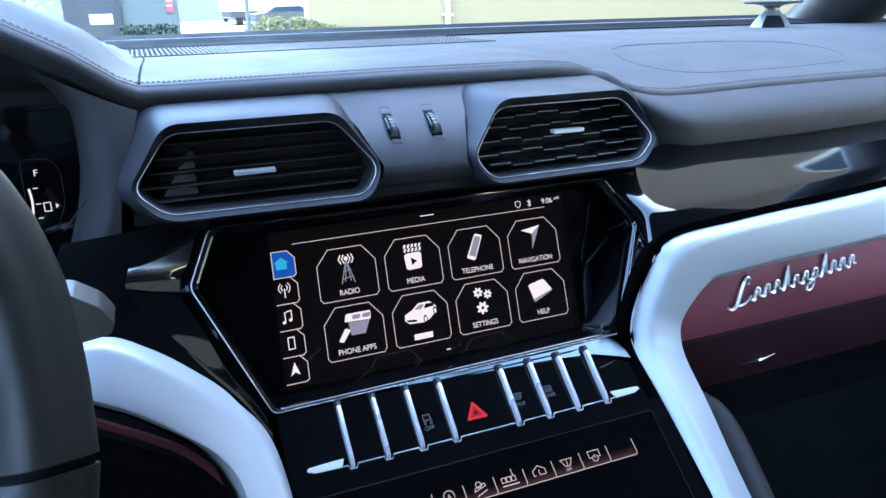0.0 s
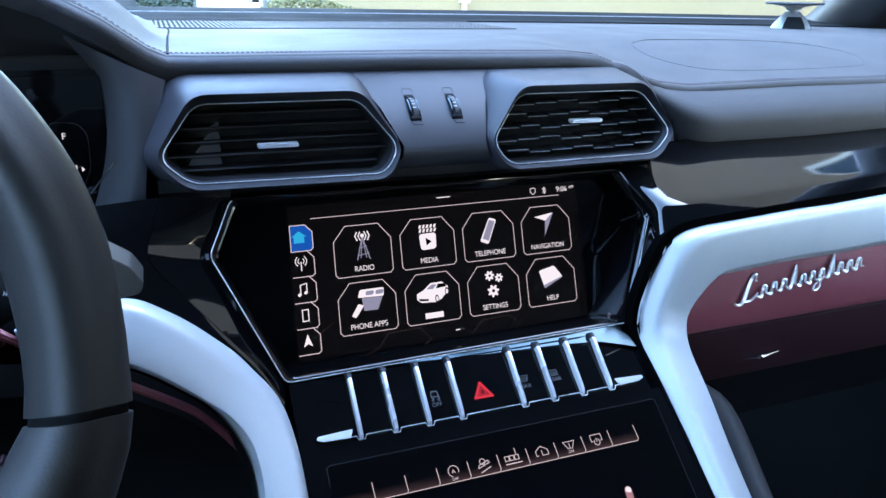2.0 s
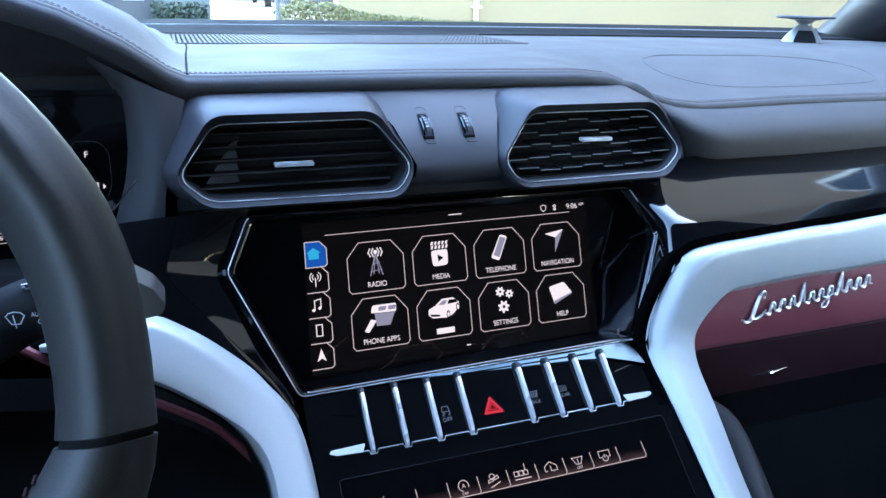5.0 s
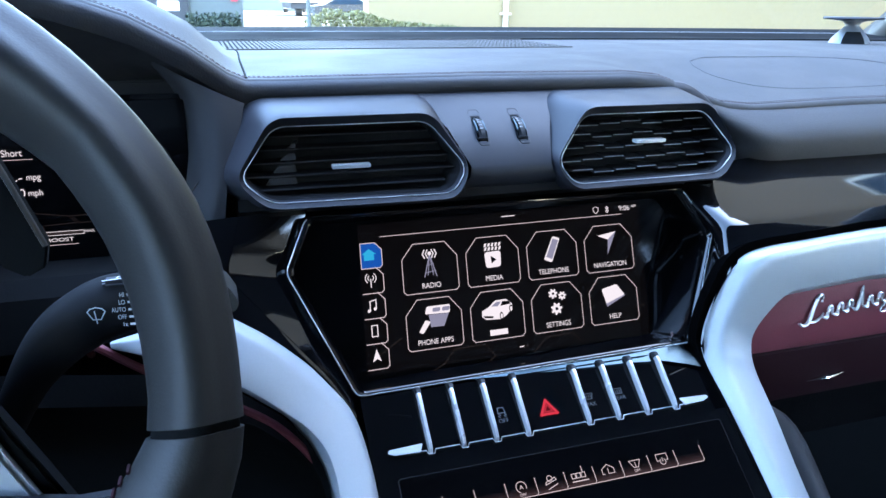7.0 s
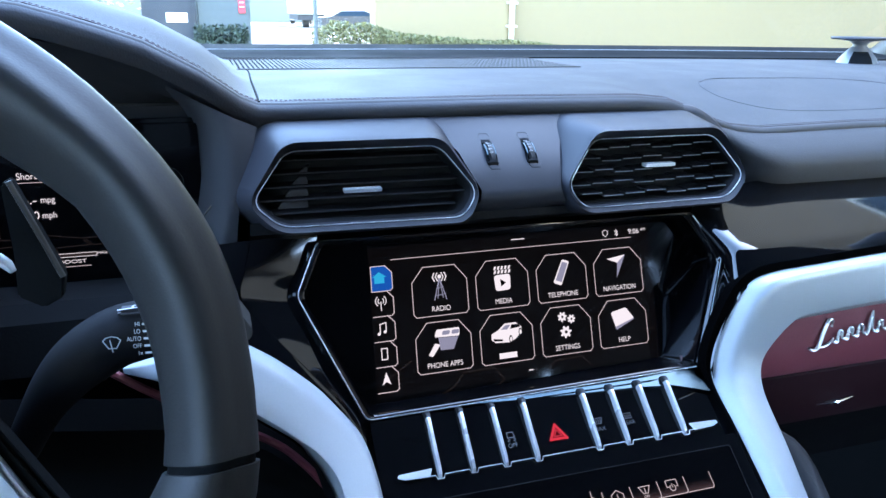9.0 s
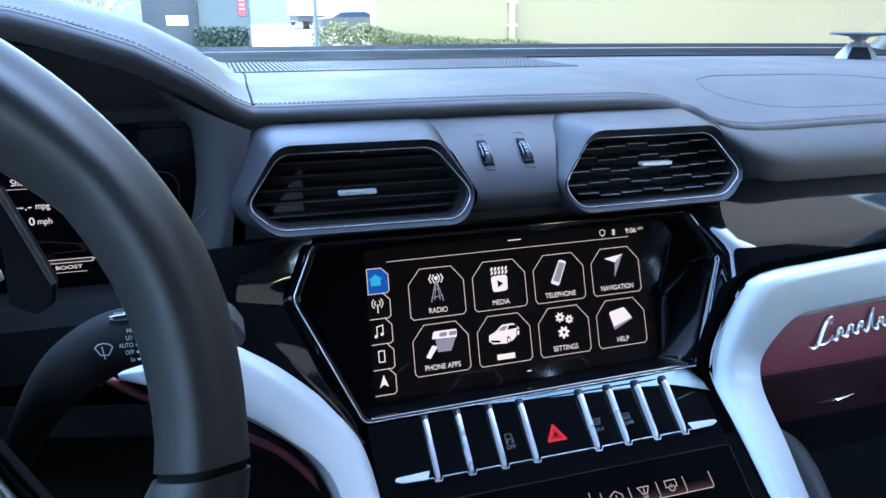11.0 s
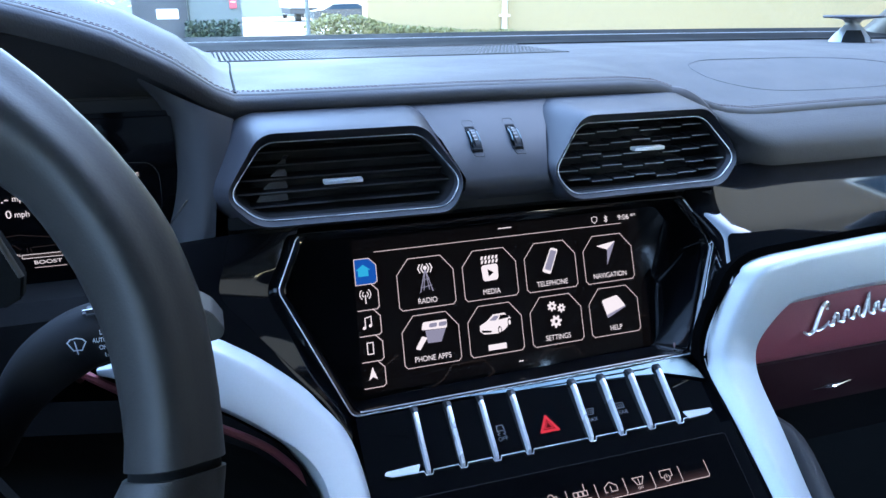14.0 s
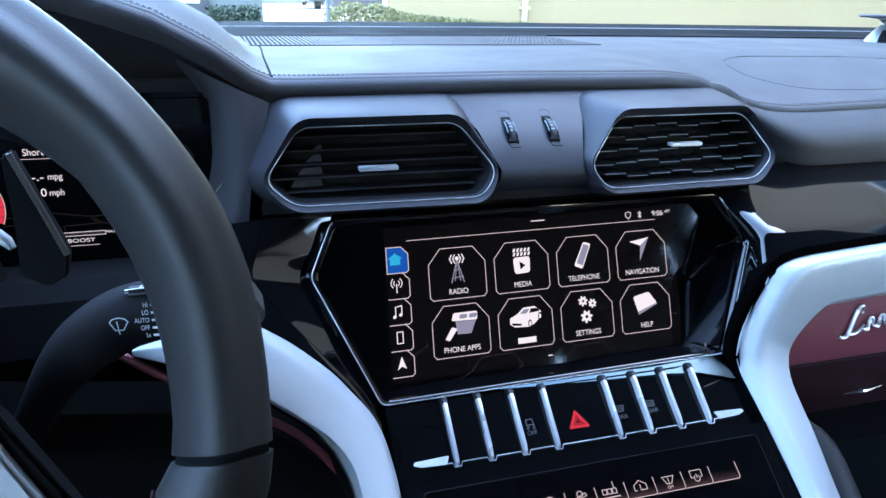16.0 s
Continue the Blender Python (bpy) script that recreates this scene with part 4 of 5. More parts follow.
line2([(-0.0350, -0.0190), (-0.0346, -0.0158), (-0.0310, -0.0158), (-0.0304, -0.0190)], 0.0005, GREYMARK, "stability_mark", console, -0.0007, True, on_tg)
for q in (-0.0346, -0.0310):
    line2([(q, -0.0196), (q + 0.0010, -0.0203), (q - 0.0006, -0.0210), (q + 0.0006, -0.0217)], 0.0004, GREYMARK, "skid_mark", console, -0.0007, False, on_tg)

# lower climate screen
climate = thing("climate_screen", "dark lower touchscreen with a row of glowing pink icons", "touchscreen")
part("glass", prism([on_cm(x, y, -0.002) for x, y in rounded([(-0.1030, 0.0005), (0.1030, 0.0005), (0.1030, -0.20), (-0.1030, -0.20)], 0.003)], CM.to_3x3() @ Vector((0, 0, 0.0028)), 0.0003), GLASS_BLACK, climate)
for k in range(10):
    x0 = -0.0990 + 0.0180 * k
    key = line2([(x0 + 0.0179, -0.0132), (x0 + 0.0181, -0.0212), (x0 + 0.0172, -0.0224), (x0, -0.0224)], 0.0004, UI_LINE, "key_outline", climate, 0.0012, False, on_cm)
    for q, (a, b) in enumerate(((-0.0222, -0.0205), (-0.0205, -0.0188), (-0.0188, -0.0172))):
        flat2([(x0 + 0.0008, a), (x0 + 0.0174, a), (x0 + 0.0174, b), (x0 + 0.0008, b)], KEY_GLOW[q], "key_glow", key, 0.0010, on_cm)
    x, y, g = x0 + 0.009, -0.0165, lambda p, w=0.0004, c=False, n="key_mark", kk=key: line2(p, w, UI_LINE, n, kk, 0.0012, c, on_cm)
    if k == 3:
        g(arc(x, y, 0.0030, -20, 250, 14))
        text2("A", 0.0034, x, y - 0.0012, UI_LINE, key, 0.0012, m=CM)
        text2("OFF", 0.0022, x, y - 0.0050, UI_LINE, key, 0.0012, m=CM)
    elif k == 4:
        g([(x - 0.0034, y - 0.0016), (x + 0.0034, y + 0.0004), (x + 0.0028, y + 0.0018), (x - 0.0030, y - 0.0002)], c=True)
        g(arc(x - 0.0004, y + 0.0016, 0.0016, 0, 360, 10))
        g([(x - 0.0024, y - 0.0042), (x + 0.0036, y - 0.0020)], 0.0005)
    elif k == 5:
        for q in range(3):
            g([(x - 0.0050 + 0.0030 * q, y - 0.0012), (x - 0.0026 + 0.0030 * q, y - 0.0012), (x - 0.0026 + 0.0030 * q, y + 0.0014), (x - 0.0050 + 0.0030 * q, y + 0.0014)], c=True)
        g([(x - 0.0050, y - 0.0030), (x + 0.0046, y - 0.0030)], 0.0006)
        g([(x + 0.0022, y + 0.0050), (x + 0.0022, y + 0.0018)])
    elif k == 6:
        g([(x - 0.0026, y - 0.0022), (x - 0.0038, y - 0.0022), (x - 0.0038, y + 0.0006), (x, y + 0.0030), (x + 0.0038, y + 0.0006), (x + 0.0038, y - 0.0022), (x, y - 0.0022), (x, y + 0.0006)])
    elif k == 7:
        g([(x - 0.0036, y + 0.0022), (x + 0.0036, y + 0.0022), (x + 0.0014, y - 0.0018), (x - 0.0014, y - 0.0018)], c=True)
        g([(x, y + 0.0012), (x, y - 0.0018)])
        text2("OFF", 0.0022, x, y - 0.0044, UI_LINE, key, 0.0012, m=CM)
    elif k == 8:
        g([(x - 0.0024, y - 0.0010), (x - 0.0036, y - 0.0010), (x - 0.0036, y + 0.0028), (x + 0.0036, y + 0.0028), (x + 0.0036, y - 0.0010), (x + 0.0026, y - 0.0010)])
        g(arc(x, y - 0.0016, 0.0018, 130, 410, 10))
        g([(x, y + 0.0006), (x, y - 0.0014)])
seat = flat2(arc(0.0618, -0.0480, 0.0022, 0, 180, 10) + [(0.0586, -0.0620), (0.0628, -0.0620)], light_up("seat_pink", (1.0, 0.50, 0.56), 0.42 * GLOW), "seat_mark", climate, 0.0011, on_cm)
flat2(arc(0.0618, -0.0480, 0.0019, -60, 200, 14), UI_WHITE, "headrest_mark", seat, 0.0013, on_cm)
line2([(-0.1026, -0.0110), (-0.1026, -0.0010), (-0.1010, 0.0000), (0.1010, 0.0000), (0.1026, -0.0010), (0.1026, -0.1900)], 0.0003, PLASTIC, "screen_edge", climate, 0.0012, False, on_cm)

# ---- glovebox panel ----
glove = thing("glovebox_panel", "burgundy leather glovebox panel with raised silver script ornament", "glovebox")
part("upper_face", loft([[(x, -0.042, 1.010), (x, -0.0445, 0.990), (x, -0.0455, 0.968), (x, -0.0455, 0.950), (x, -0.0415, 0.944), (x, -0.02, 0.942)] for x in (0.14, 0.3, 0.5, 0.80)], closed=False), BURGUNDY, glove, angle=50)
part("lower_face", loft([[(x, -0.030, 0.944), (x, -0.036, 0.938), (x, -0.0355, 0.925), (x, -0.032, 0.905), (x, -0.022, 0.888), (x, 0.000, 0.880)] for x in (0.12, 0.3, 0.5, 0.80)], closed=False), BURGUNDY_SHADED, glove)
# black face put where the footwell falls into shade
part("lower_lining", loft([[(x, -0.004, 0.882), (x, 0.03, 0.85), (x, 0.10, 0.75), (x, 0.18, 0.50)] for x in (0.12, 0.3, 0.5, 0.80)], closed=False), CARPET, glove, "black lining for the shade below the panel")
part("latch", tube(smooth([(0.2257, -0.0345, 0.9092), (0.2428, -0.0362, 0.9113), (0.2600, -0.0345, 0.9113)], 4), [0.0006, 0.001, 0.0018, 0.0024, 0.0026, 0.0022, 0.0014, 0.0008, 0.0004], 8, flat=0.5), CHROME, glove, "chrome latch edge")
GM = Matrix.Translation((0.199, -0.0475, 0.9655)) @ Matrix.Rotation(radians(-7.0), 4, "Y") @ Matrix.Rotation(radians(84), 4, "X")
def script_piece(points, r, name="stroke", under=None):
    """A rounded raised stroke along a smooth line on the panel."""
    pts = smooth([(a, b, 0.0006) for a, b in points], 5)
    n = len(pts) - 1
    return part(name, tube([GM @ p for p in pts], [r * (0.55 + 0.45 * math.sin(math.pi * min(1.0, 0.12 + 0.88 * k / n))) for k in range(n + 1)], 8, flat=0.8), SCRIPT, under or glove)


script = script_piece([(-0.0045, 0.0010), (-0.0010, -0.0014), (0.0035, 0.0004), (0.0080, 0.0100), (0.0125, 0.0175), (0.0160, 0.0172), (0.0150, 0.0125)], 0.0015, "script_ornament")
tagged(script, "raised silver script ornament")
script_piece([(0.0030, 0.0002), (0.0080, -0.0006), (0.0130, 0.0010), (0.0165, 0.0040)], 0.0011, under=script)
for k, h in enumerate((0.0085, 0.0080, 0.0085, 0.0165, 0.0080, 0.0085, 0.0082, 0.0165, 0.0085, 0.0080, 0.0085)):
    x = 0.0190 + 0.0088 * k
    base = 0.0004 * math.sin(k)
    script_piece([(x - 0.0030, base + 0.0012), (x, base), (x + h * 0.20, base + h * 0.55), (x + h * 0.34, base + h)], 0.0014, under=script)
    script_piece([(x + h * 0.34, base + h * 0.97), (x + 0.0052, base + 0.0070), (x + 0.0050, base + 0.0020), (x + 0.0078, base + 0.0008)], 0.0011, under=script)
script_piece([(0.0745, 0.0010), (0.0720, -0.0060), (0.0670, -0.0070), (0.0680, -0.0030), (0.0760, 0.0010)], 0.0009, under=script)
bolster = thing("console_bolster", "dark grey padded knee bolster beside the console", "interior panel")
part("pad", tube(smooth([(0.158, -0.058, 0.915), (0.170, -0.080, 0.890), (0.172, -0.13, 0.84), (0.172, -0.26, 0.73)], 4), [0.005, 0.009, 0.012, 0.0135, 0.014] + [0.014] * 8, 12), LEATHER_DARK, bolster)
part("lower_bar", box((0.155, -0.24, 0.55), (0.19, -0.07, 0.80), 0.01), CARPET, bolster)
PIPING = [(-0.140, -0.062, 0.930), (-0.155, -0.059, 0.950), (-0.172, -0.058, 0.966), (-0.221, -0.058, 0.999), (-0.246, -0.058, 1.019), (-0.252, -0.040, 1.012), (-0.254, -0.010, 0.99)]
knee = thing("knee_panel", "lower panel under the steering column, blackened for shade", "interior panel")
# near-black colour carries the shade over this burgundy panel
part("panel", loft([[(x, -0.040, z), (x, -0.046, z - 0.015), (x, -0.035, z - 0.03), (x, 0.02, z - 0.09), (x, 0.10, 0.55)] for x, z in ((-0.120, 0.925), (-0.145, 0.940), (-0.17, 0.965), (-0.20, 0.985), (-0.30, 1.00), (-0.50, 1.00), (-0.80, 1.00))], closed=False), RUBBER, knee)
part("piping", tube(smooth(PIPING, 5), 0.0022, 8), BURGUNDY, knee, "burgundy leather edge")

# ---- steering wheel ----
WC, WT = Vector((-0.3635, -0.205, 1.055)), 0.45
wheel = thing("steering_wheel", "black leather steering wheel with thick contoured rim", "steering wheel")


def on_rim(a, radius, lift=0.0):
    e = Vector((math.cos(a), math.sin(a) * math.sin(WT), math.sin(a) * math.cos(WT)))
    return WC + e * radius + Vector((0, -math.cos(WT), math.sin(WT))) * lift


def rim_section(a):
    """Mid radius, half width and half depth of the rim at an angle in degrees from three o'clock."""
    keys = [(-90, 0.143, 0.014, 0.015), (-60, 0.145, 0.015, 0.016), (-35, 0.1475, 0.016, 0.017), (-20, 0.1525, 0.017, 0.017), (-8, 0.1615, 0.0164, 0.017), (-5, 0.1650, 0.0156, 0.0164), (-2, 0.1690, 0.0136, 0.0155), (2, 0.1701, 0.0128, 0.0152), (8, 0.1714, 0.0130, 0.0150), (15, 0.1730, 0.0136, 0.0150), (22, 0.1733, 0.0140, 0.0152), (30, 0.1720, 0.0138, 0.0152), (40, 0.1672, 0.0160, 0.0160), (50, 0.1630, 0.0172, 0.0165), (65, 0.1625, 0.0175, 0.0165), (90, 0.1680, 0.0150, 0.0155)]
    b = math.degrees(math.atan2(math.sin(a), abs(math.cos(a)) + 1e-9))
    return along(keys, b)


def rim_ring(a, grow=0.0, n=40):
    mid, w, d = rim_section(a)
    out = []
    for q in range(n):
        t = q * math.tau / n
        c, s = math.cos(t), math.sin(t)
        f = 1.0 + 0.045 * math.cos(4 * t) - 0.085 * math.exp(-((t - 0.90) / 0.30) ** 2)
        out.append(on_rim(a, mid + (w + grow) * c * f, (d + grow) * s * f))
    return out


def rim_piece(a0, a1, steps):
    return [rim_ring(radians(a0 + (a1 - a0) * k / steps)) for k in range(steps + 1)]


for name, a0, a1, steps in (("rim_upper", -0.05, 180.05, 60), ("rim_lower", 180.95, 359.05, 60)):
    part(name, loft(rim_piece(a0, a1, steps)), WHEEL_LEATHER, wheel, angle=60)
for a in (-0.5, 180.5):
    part("rim_seam", loft([rim_ring(radians(a - 0.6), -0.0012), rim_ring(radians(a + 0.6), -0.0012)]), RUBBER, wheel)
for a0, a1 in ((-34, -3), (183, 214)):
    st = bmesh.new()
    for k in range(26):
        a = radians(a0 + (a1 - a0) * k / 26)
        mid, w, d = rim_section(a)
        tube([on_rim(a, mid - w - 0.0002, d * 0.30), on_rim(a + 0.012, mid - w - 0.0002, d * 0.10)], 0.0006, 5, bm=st)
    part("rim_stitching", st, THREAD, wheel, "burgundy stitching")
part("thumb_trim", tube([on_rim(radians(a), r, -0.012) for a, r in ((44, 0.112), (38, 0.119), (34.5, 0.1245), (32.5, 0.1280), (30.8, 0.1302), (29.4, 0.1315), (28.2, 0.1318))], [0.0030, 0.0030, 0.0030, 0.0030, 0.0028, 0.0022, 0.0012], 10, flat=0.6), SILVER, wheel, "satin silver thumb trim")
part("hub", loft([[on_rim(k * math.tau / 28, r * (1.0 if math.sin(k * math.tau / 28) > -0.4 else 1.15), l) for k in range(28)] for r, l in ((0.050, -0.075), (0.078, -0.040), (0.082, -0.022), (0.076, -0.012), (0.060, -0.008))]), PLASTIC, wheel, angle=40)
for a in (-14, 194):
    a = radians(a)
    spoke = part("spoke", loft([[on_rim(a + q, r, l) for q, l in ((-0.20 * k, -0.006), (0.13 * k, -0.006), (0.13 * k, -0.018), (-0.20 * k, -0.018))] for r, k in ((0.070, 1.7), (0.105, 1.0), (0.135, 0.85), (0.158, 1.0))]), SOFT, wheel)
    part("spoke_insert", loft([[on_rim(a + q, r, l) for q, l in ((-0.17 * k, -0.004), (-0.05 * k, -0.003), (-0.05 * k, -0.008), (-0.17 * k, -0.008))] for r, k in ((0.080, 1.6), (0.105, 1.0), (0.130, 0.8))]), SILVER, spoke, "satin silver spoke insert")
for s in (-1, 1):
    lower = part("lower_spoke", prism([(-0.3635 + s * (p + 0.3635), -0.199, q) for p, q in ((-0.2585, 1.076), (-0.255, 1.068), (-0.243, 1.040), (-0.230, 1.010), (-0.242, 1.006), (-0.256, 1.040), (-0.268, 1.066), (-0.272, 1.078))], (0, 0.008, -0.003), 0.0015), SILVER, wheel, "satin silver lower spoke")
    part("spoke_edge", prism([(-0.3635 + s * (p + 0.3635), -0.194, q) for p, q in ((-0.2585, 1.078), (-0.252, 1.069), (-0.239, 1.041), (-0.226, 1.011), (-0.235, 1.008), (-0.268, 1.070))], (0, 0.010, -0.004), 0.0015), RUBBER, lower)
    pd = part("shift_paddle", prism([(-0.365 + s * (p + 0.365), -0.13, q) for p, q in ((-0.2565, 1.1250), (-0.2532, 1.1268), (-0.2408, 1.0910), (-0.2425, 1.0825), (-0.2492, 1.0790), (-0.2570, 1.0840), (-0.2560, 1.1000))], (0, 0.006, 0), 0.0008), RUBBER, wheel, "black shift paddle")
    part("paddle_edge", tube([(-0.365 + s * (p + 0.365), -0.1305, q) for p, q in ((-0.2536, 1.1262), (-0.2472, 1.1080), (-0.2414, 1.0907))], 0.0011, 8), GREYCAP, pd, "bright paddle edge")
part("column_shroud", loft([[(-0.365 + 0.062 * math.cos(k * math.tau / 20), y, 1.025 + h * math.sin(k * math.tau / 20)) for k in range(20)] for y, h in ((-0.12, 0.038), (-0.10, 0.046), (0.02, 0.050))]), STALK, wheel)

# ---- wiper stalk ----
stalk = thing("wiper_stalk", "black wiper stalk with white printed symbols behind the wheel", "control stalk")
STALK_LINE = smooth([(-0.196, -0.1165, 1.0630), (-0.212, -0.1140, 1.0605), (-0.2256, -0.1130, 1.0585), (-0.2356, -0.1115, 1.0535), (-0.2460, -0.1085, 1.0452), (-0.2557, -0.1045, 1.0339), (-0.2648, -0.099, 1.0200), (-0.2760, -0.092, 1.0000)], 4)
part("arm", tube(STALK_LINE, [0.0108 + 0.0016 * ease(k / 8) - 0.0050 * ease((k - 12) / 16) for k in range(len(STALK_LINE))], 18, flat=0.85, up=(0, 1, 0)), STALK, stalk, angle=60)
part("end_cap", prism(rounded([(-0.197, -0.128, 1.0745), (-0.1895, -0.128, 1.0735), (-0.1808, -0.128, 1.0672), (-0.1768, -0.128, 1.0600), (-0.1785, -0.128, 1.0562), (-0.197, -0.128, 1.0535)], 0.0015, 3), (0, 0.018, 0), 0.0022, seg=3), GREYCAP, stalk, "satin grey end cap", angle=50)
WM = Matrix.Translation((-0.231, -0.1245, 1.0600)) @ Matrix.Rotation(radians(-6), 4, "Z") @ Matrix.Rotation(radians(88), 4, "X")
on_wm = lambda x, y, z=0.0: WM @ Vector((x, y, z))
line2([(-0.0016, 0.0012), (-0.0005, 0.0024), (0.0016, 0.0029), (0.0037, 0.0024), (0.0048, 0.0012), (0.0031, -0.0020), (0.0002, -0.0020)], 0.0004, PRINT, "wiper_mark", stalk, 0.0004, True, on_wm)
line2([(0.0016, -0.0034), (0.0010, 0.0014)], 0.0004, PRINT, "wiper_mark", stalk, 0.0005, False, on_wm)
for k, word in enumerate(("HI", "LO", "AUTO", "OFF", "1x")):
    text2(word, 0.0026, 0.0124, 0.0066 - 0.0030 * k, PRINT, stalk, 0.0006, "RIGHT", WM, wide=0.72)
    line2([(0.0137, 0.0074 - 0.0030 * k), (0.0155, 0.0074 - 0.0030 * k)], 0.0009, PRINT, "setting_mark", stalk, 0.0006, False, on_wm)
rear = part("rear_wiper_switch", box((-0.2270, -0.1205, 1.0680), (-0.2100, -0.1135, 1.0712), 0.0014), SOFT, stalk)
on_switch = lambda x, y, z=0.0: Vector((x, y, 1.0714 + z))
line2([(-0.2264, -0.1194), (-0.2215, -0.1186)], 0.0008, PRINT, "rear_wiper_mark", rear, 0, False, on_switch)
line2(arc(-0.2200, -0.1172, 0.0015, 0, 330, 10), 0.0006, PRINT, "rear_wiper_mark", rear, 0, False, on_switch)
line2(arc(-0.2150, -0.1168, 0.0010, 40, 320, 8), 0.0005, PRINT, "rear_wiper_mark", rear, 0, False, on_switch)

# ---- instrument cluster ----
cluster = thing("instrument_cluster", "dark digital instrument display under the leather hood", "instrument cluster")
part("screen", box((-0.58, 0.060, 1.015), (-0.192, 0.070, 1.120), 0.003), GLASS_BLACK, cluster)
KM = Matrix.Translation((0, 0.0592, 0)) @ Matrix.Rotation(radians(90), 4, "X")
on_km = lambda x, y, z=0.0: KM @ Vector((x, y, z))
text2("Short", 0.0056, -0.2908, 1.0874, UI_WHITE, cluster, m=KM, wide=0.86)
line2([(-0.3000, 1.0853), (-0.2806, 1.0853)], 0.0003, UI_LINE, "divider", cluster, 0, False, on_km)
text2("--.-", 0.0066, -0.2872, 1.0728, UI_WHITE, cluster, align="RIGHT", m=KM, wide=1.2)
text2("mpg", 0.0052, -0.2778, 1.0732, UI_WHITE, cluster, align="RIGHT", m=KM, wide=0.88)
text2("0", 0.0066, -0.2870, 1.0636, UI_WHITE, cluster, align="RIGHT", m=KM)
text2("mph", 0.0052, -0.2778, 1.0638, UI_WHITE, cluster, align="RIGHT", m=KM, wide=0.88)
text2("BOOST", 0.0032, -0.2731, 1.0347, UI_WHITE, cluster, m=KM, wide=1.45)
text2("MAX", 0.0022, -0.2563, 1.0394, UI_WHITE, cluster, m=KM, wide=1.2)
text2("MIN", 0.0022, -0.2892, 1.0402, UI_WHITE, cluster, m=KM, wide=1.2)
line2([(-0.2862, 1.0386), (-0.2595, 1.0386), (-0.2595, 1.0408), (-0.2862, 1.0408)], 0.0003, UI_WHITE, "boost_bar", cluster, 0, True, on_km)
flat2([(-0.2862, 1.0389), (-0.2600, 1.0389), (-0.2600, 1.0405), (-0.2862, 1.0405)], UI_DIM, "boost_fill", cluster, -0.0002, on_km)
line2([(-0.2806, 1.0325), (-0.2636, 1.0325)], 0.0003, UI_LINE, "divider", cluster, 0, False, on_km)
for pts in ([(-0.312, 1.0520), (-0.3000, 1.0512), (-0.2985, 1.0478), (-0.312, 1.0470)], [(-0.2960, 1.0478), (-0.2890, 1.0468), (-0.2862, 1.0440)], [(-0.2975, 1.0520), (-0.2862, 1.0532), (-0.2660, 1.0500), (-0.2520, 1.0505)],
            [(-0.2660, 1.0492), (-0.2628, 1.0456), (-0.2800, 1.0450)], [(-0.2645, 1.0492), (-0.2610, 1.0454), (-0.2500, 1.0458)], [(-0.2830, 1.0448), (-0.2826, 1.0420)], [(-0.2812, 1.0448), (-0.2806, 1.0420)]):
    line2(pts, 0.0003, UI_DIM, "map_line", cluster, 0, False, on_km)
dial = flat2(arc(-0.3345, 1.0585, 0.0245, -24, 24, 12) + arc(-0.3345, 1.0585, 0.0150, 24, -24, 12), UI_RED, "dial_band", cluster, 0, on_km)
flat2(arc(-0.3345, 1.0585, 0.0250, -24, 24, 12) + arc(-0.3345, 1.0585, 0.0246, 24, -24, 12), UI_LINE, "dial_edge", dial, 0.0001, on_km)
for a in (-14, 0, 14):
    line2([(-0.3345 + r * math.cos(radians(a)), 1.0585 + r * math.sin(radians(a))) for r in (0.0150, 0.0244)], 0.0003, UI_DIM, "dial_tick", dial, 0.0002, False, on_km)
line2(rounded([(-0.2250, 1.0915), (-0.2100, 1.0905), (-0.2055, 1.0840), (-0.2060, 1.0640), (-0.2130, 1.0480), (-0.2260, 1.0470)], 0.004), 0.0003, PLASTIC, "gauge_edge", cluster, 0, True, on_km)
text2("F", 0.0052, -0.2180, 1.0815, UI_WHITE, cluster, m=KM)
for y in (1.0745, 1.0653, 1.0570):
    line2([(-0.2208, y), (-0.2186, y)], 0.0005, UI_WHITE, "gauge_mark", cluster, 0, False, on_km)
line2(arc(-0.2650, 1.0680, 0.0425, -28, 8, 8), 0.0012, UI_WHITE, "fuel_bar", cluster, 0, False, on_km)
line2([(-0.2170, 1.0606), (-0.2170, 1.0656), (-0.2136, 1.0656), (-0.2136, 1.0606)], 0.0005, UI_WHITE, "fuel_mark", cluster, 0, True, on_km)
flat2([(-0.2110, 1.0648), (-0.2094, 1.0633), (-0.2110, 1.0618)], UI_WHITE, "fuel_arrow", cluster, 0, on_km)
# bright metal rod drawn as a glint on the cowl
part("glint", tube([(-0.2035, 0.010, 1.061), (-0.190, 0.018, 1.076)], 0.0004, 5), RIM, cluster)

# ---- tweeter ----
tw = thing("tweeter_speaker", "grey pop-up tweeter speaker on the dashboard corner", "speaker")
T0 = Vector((0.604, 0.345, 1.122))
circ = lambda r, z, sx=1.0: [T0 + Vector((r * sx * math.cos(q * math.tau / 20), r * math.sin(q * math.tau / 20), z)) for q in range(20)]
part("foot", loft([circ(0.0275, -0.004), circ(0.0262, 0.004), circ(0.0215, 0.013), circ(0.0140, 0.022), circ(0.0088, 0.0275)]), TWEETER, tw, "satin grey flared foot")
part("grille", loft([[T0 + Vector((r * math.cos(radians(a)), r * math.sin(radians(a)), z)) for a in (-158, -145, -132, -119, -106, -93)] for r, z in ((0.0280, -0.003), (0.0268, 0.0045), (0.0222, 0.0135), (0.0150, 0.0215))], closed=False), RUBBER, tw, "black speaker grille")
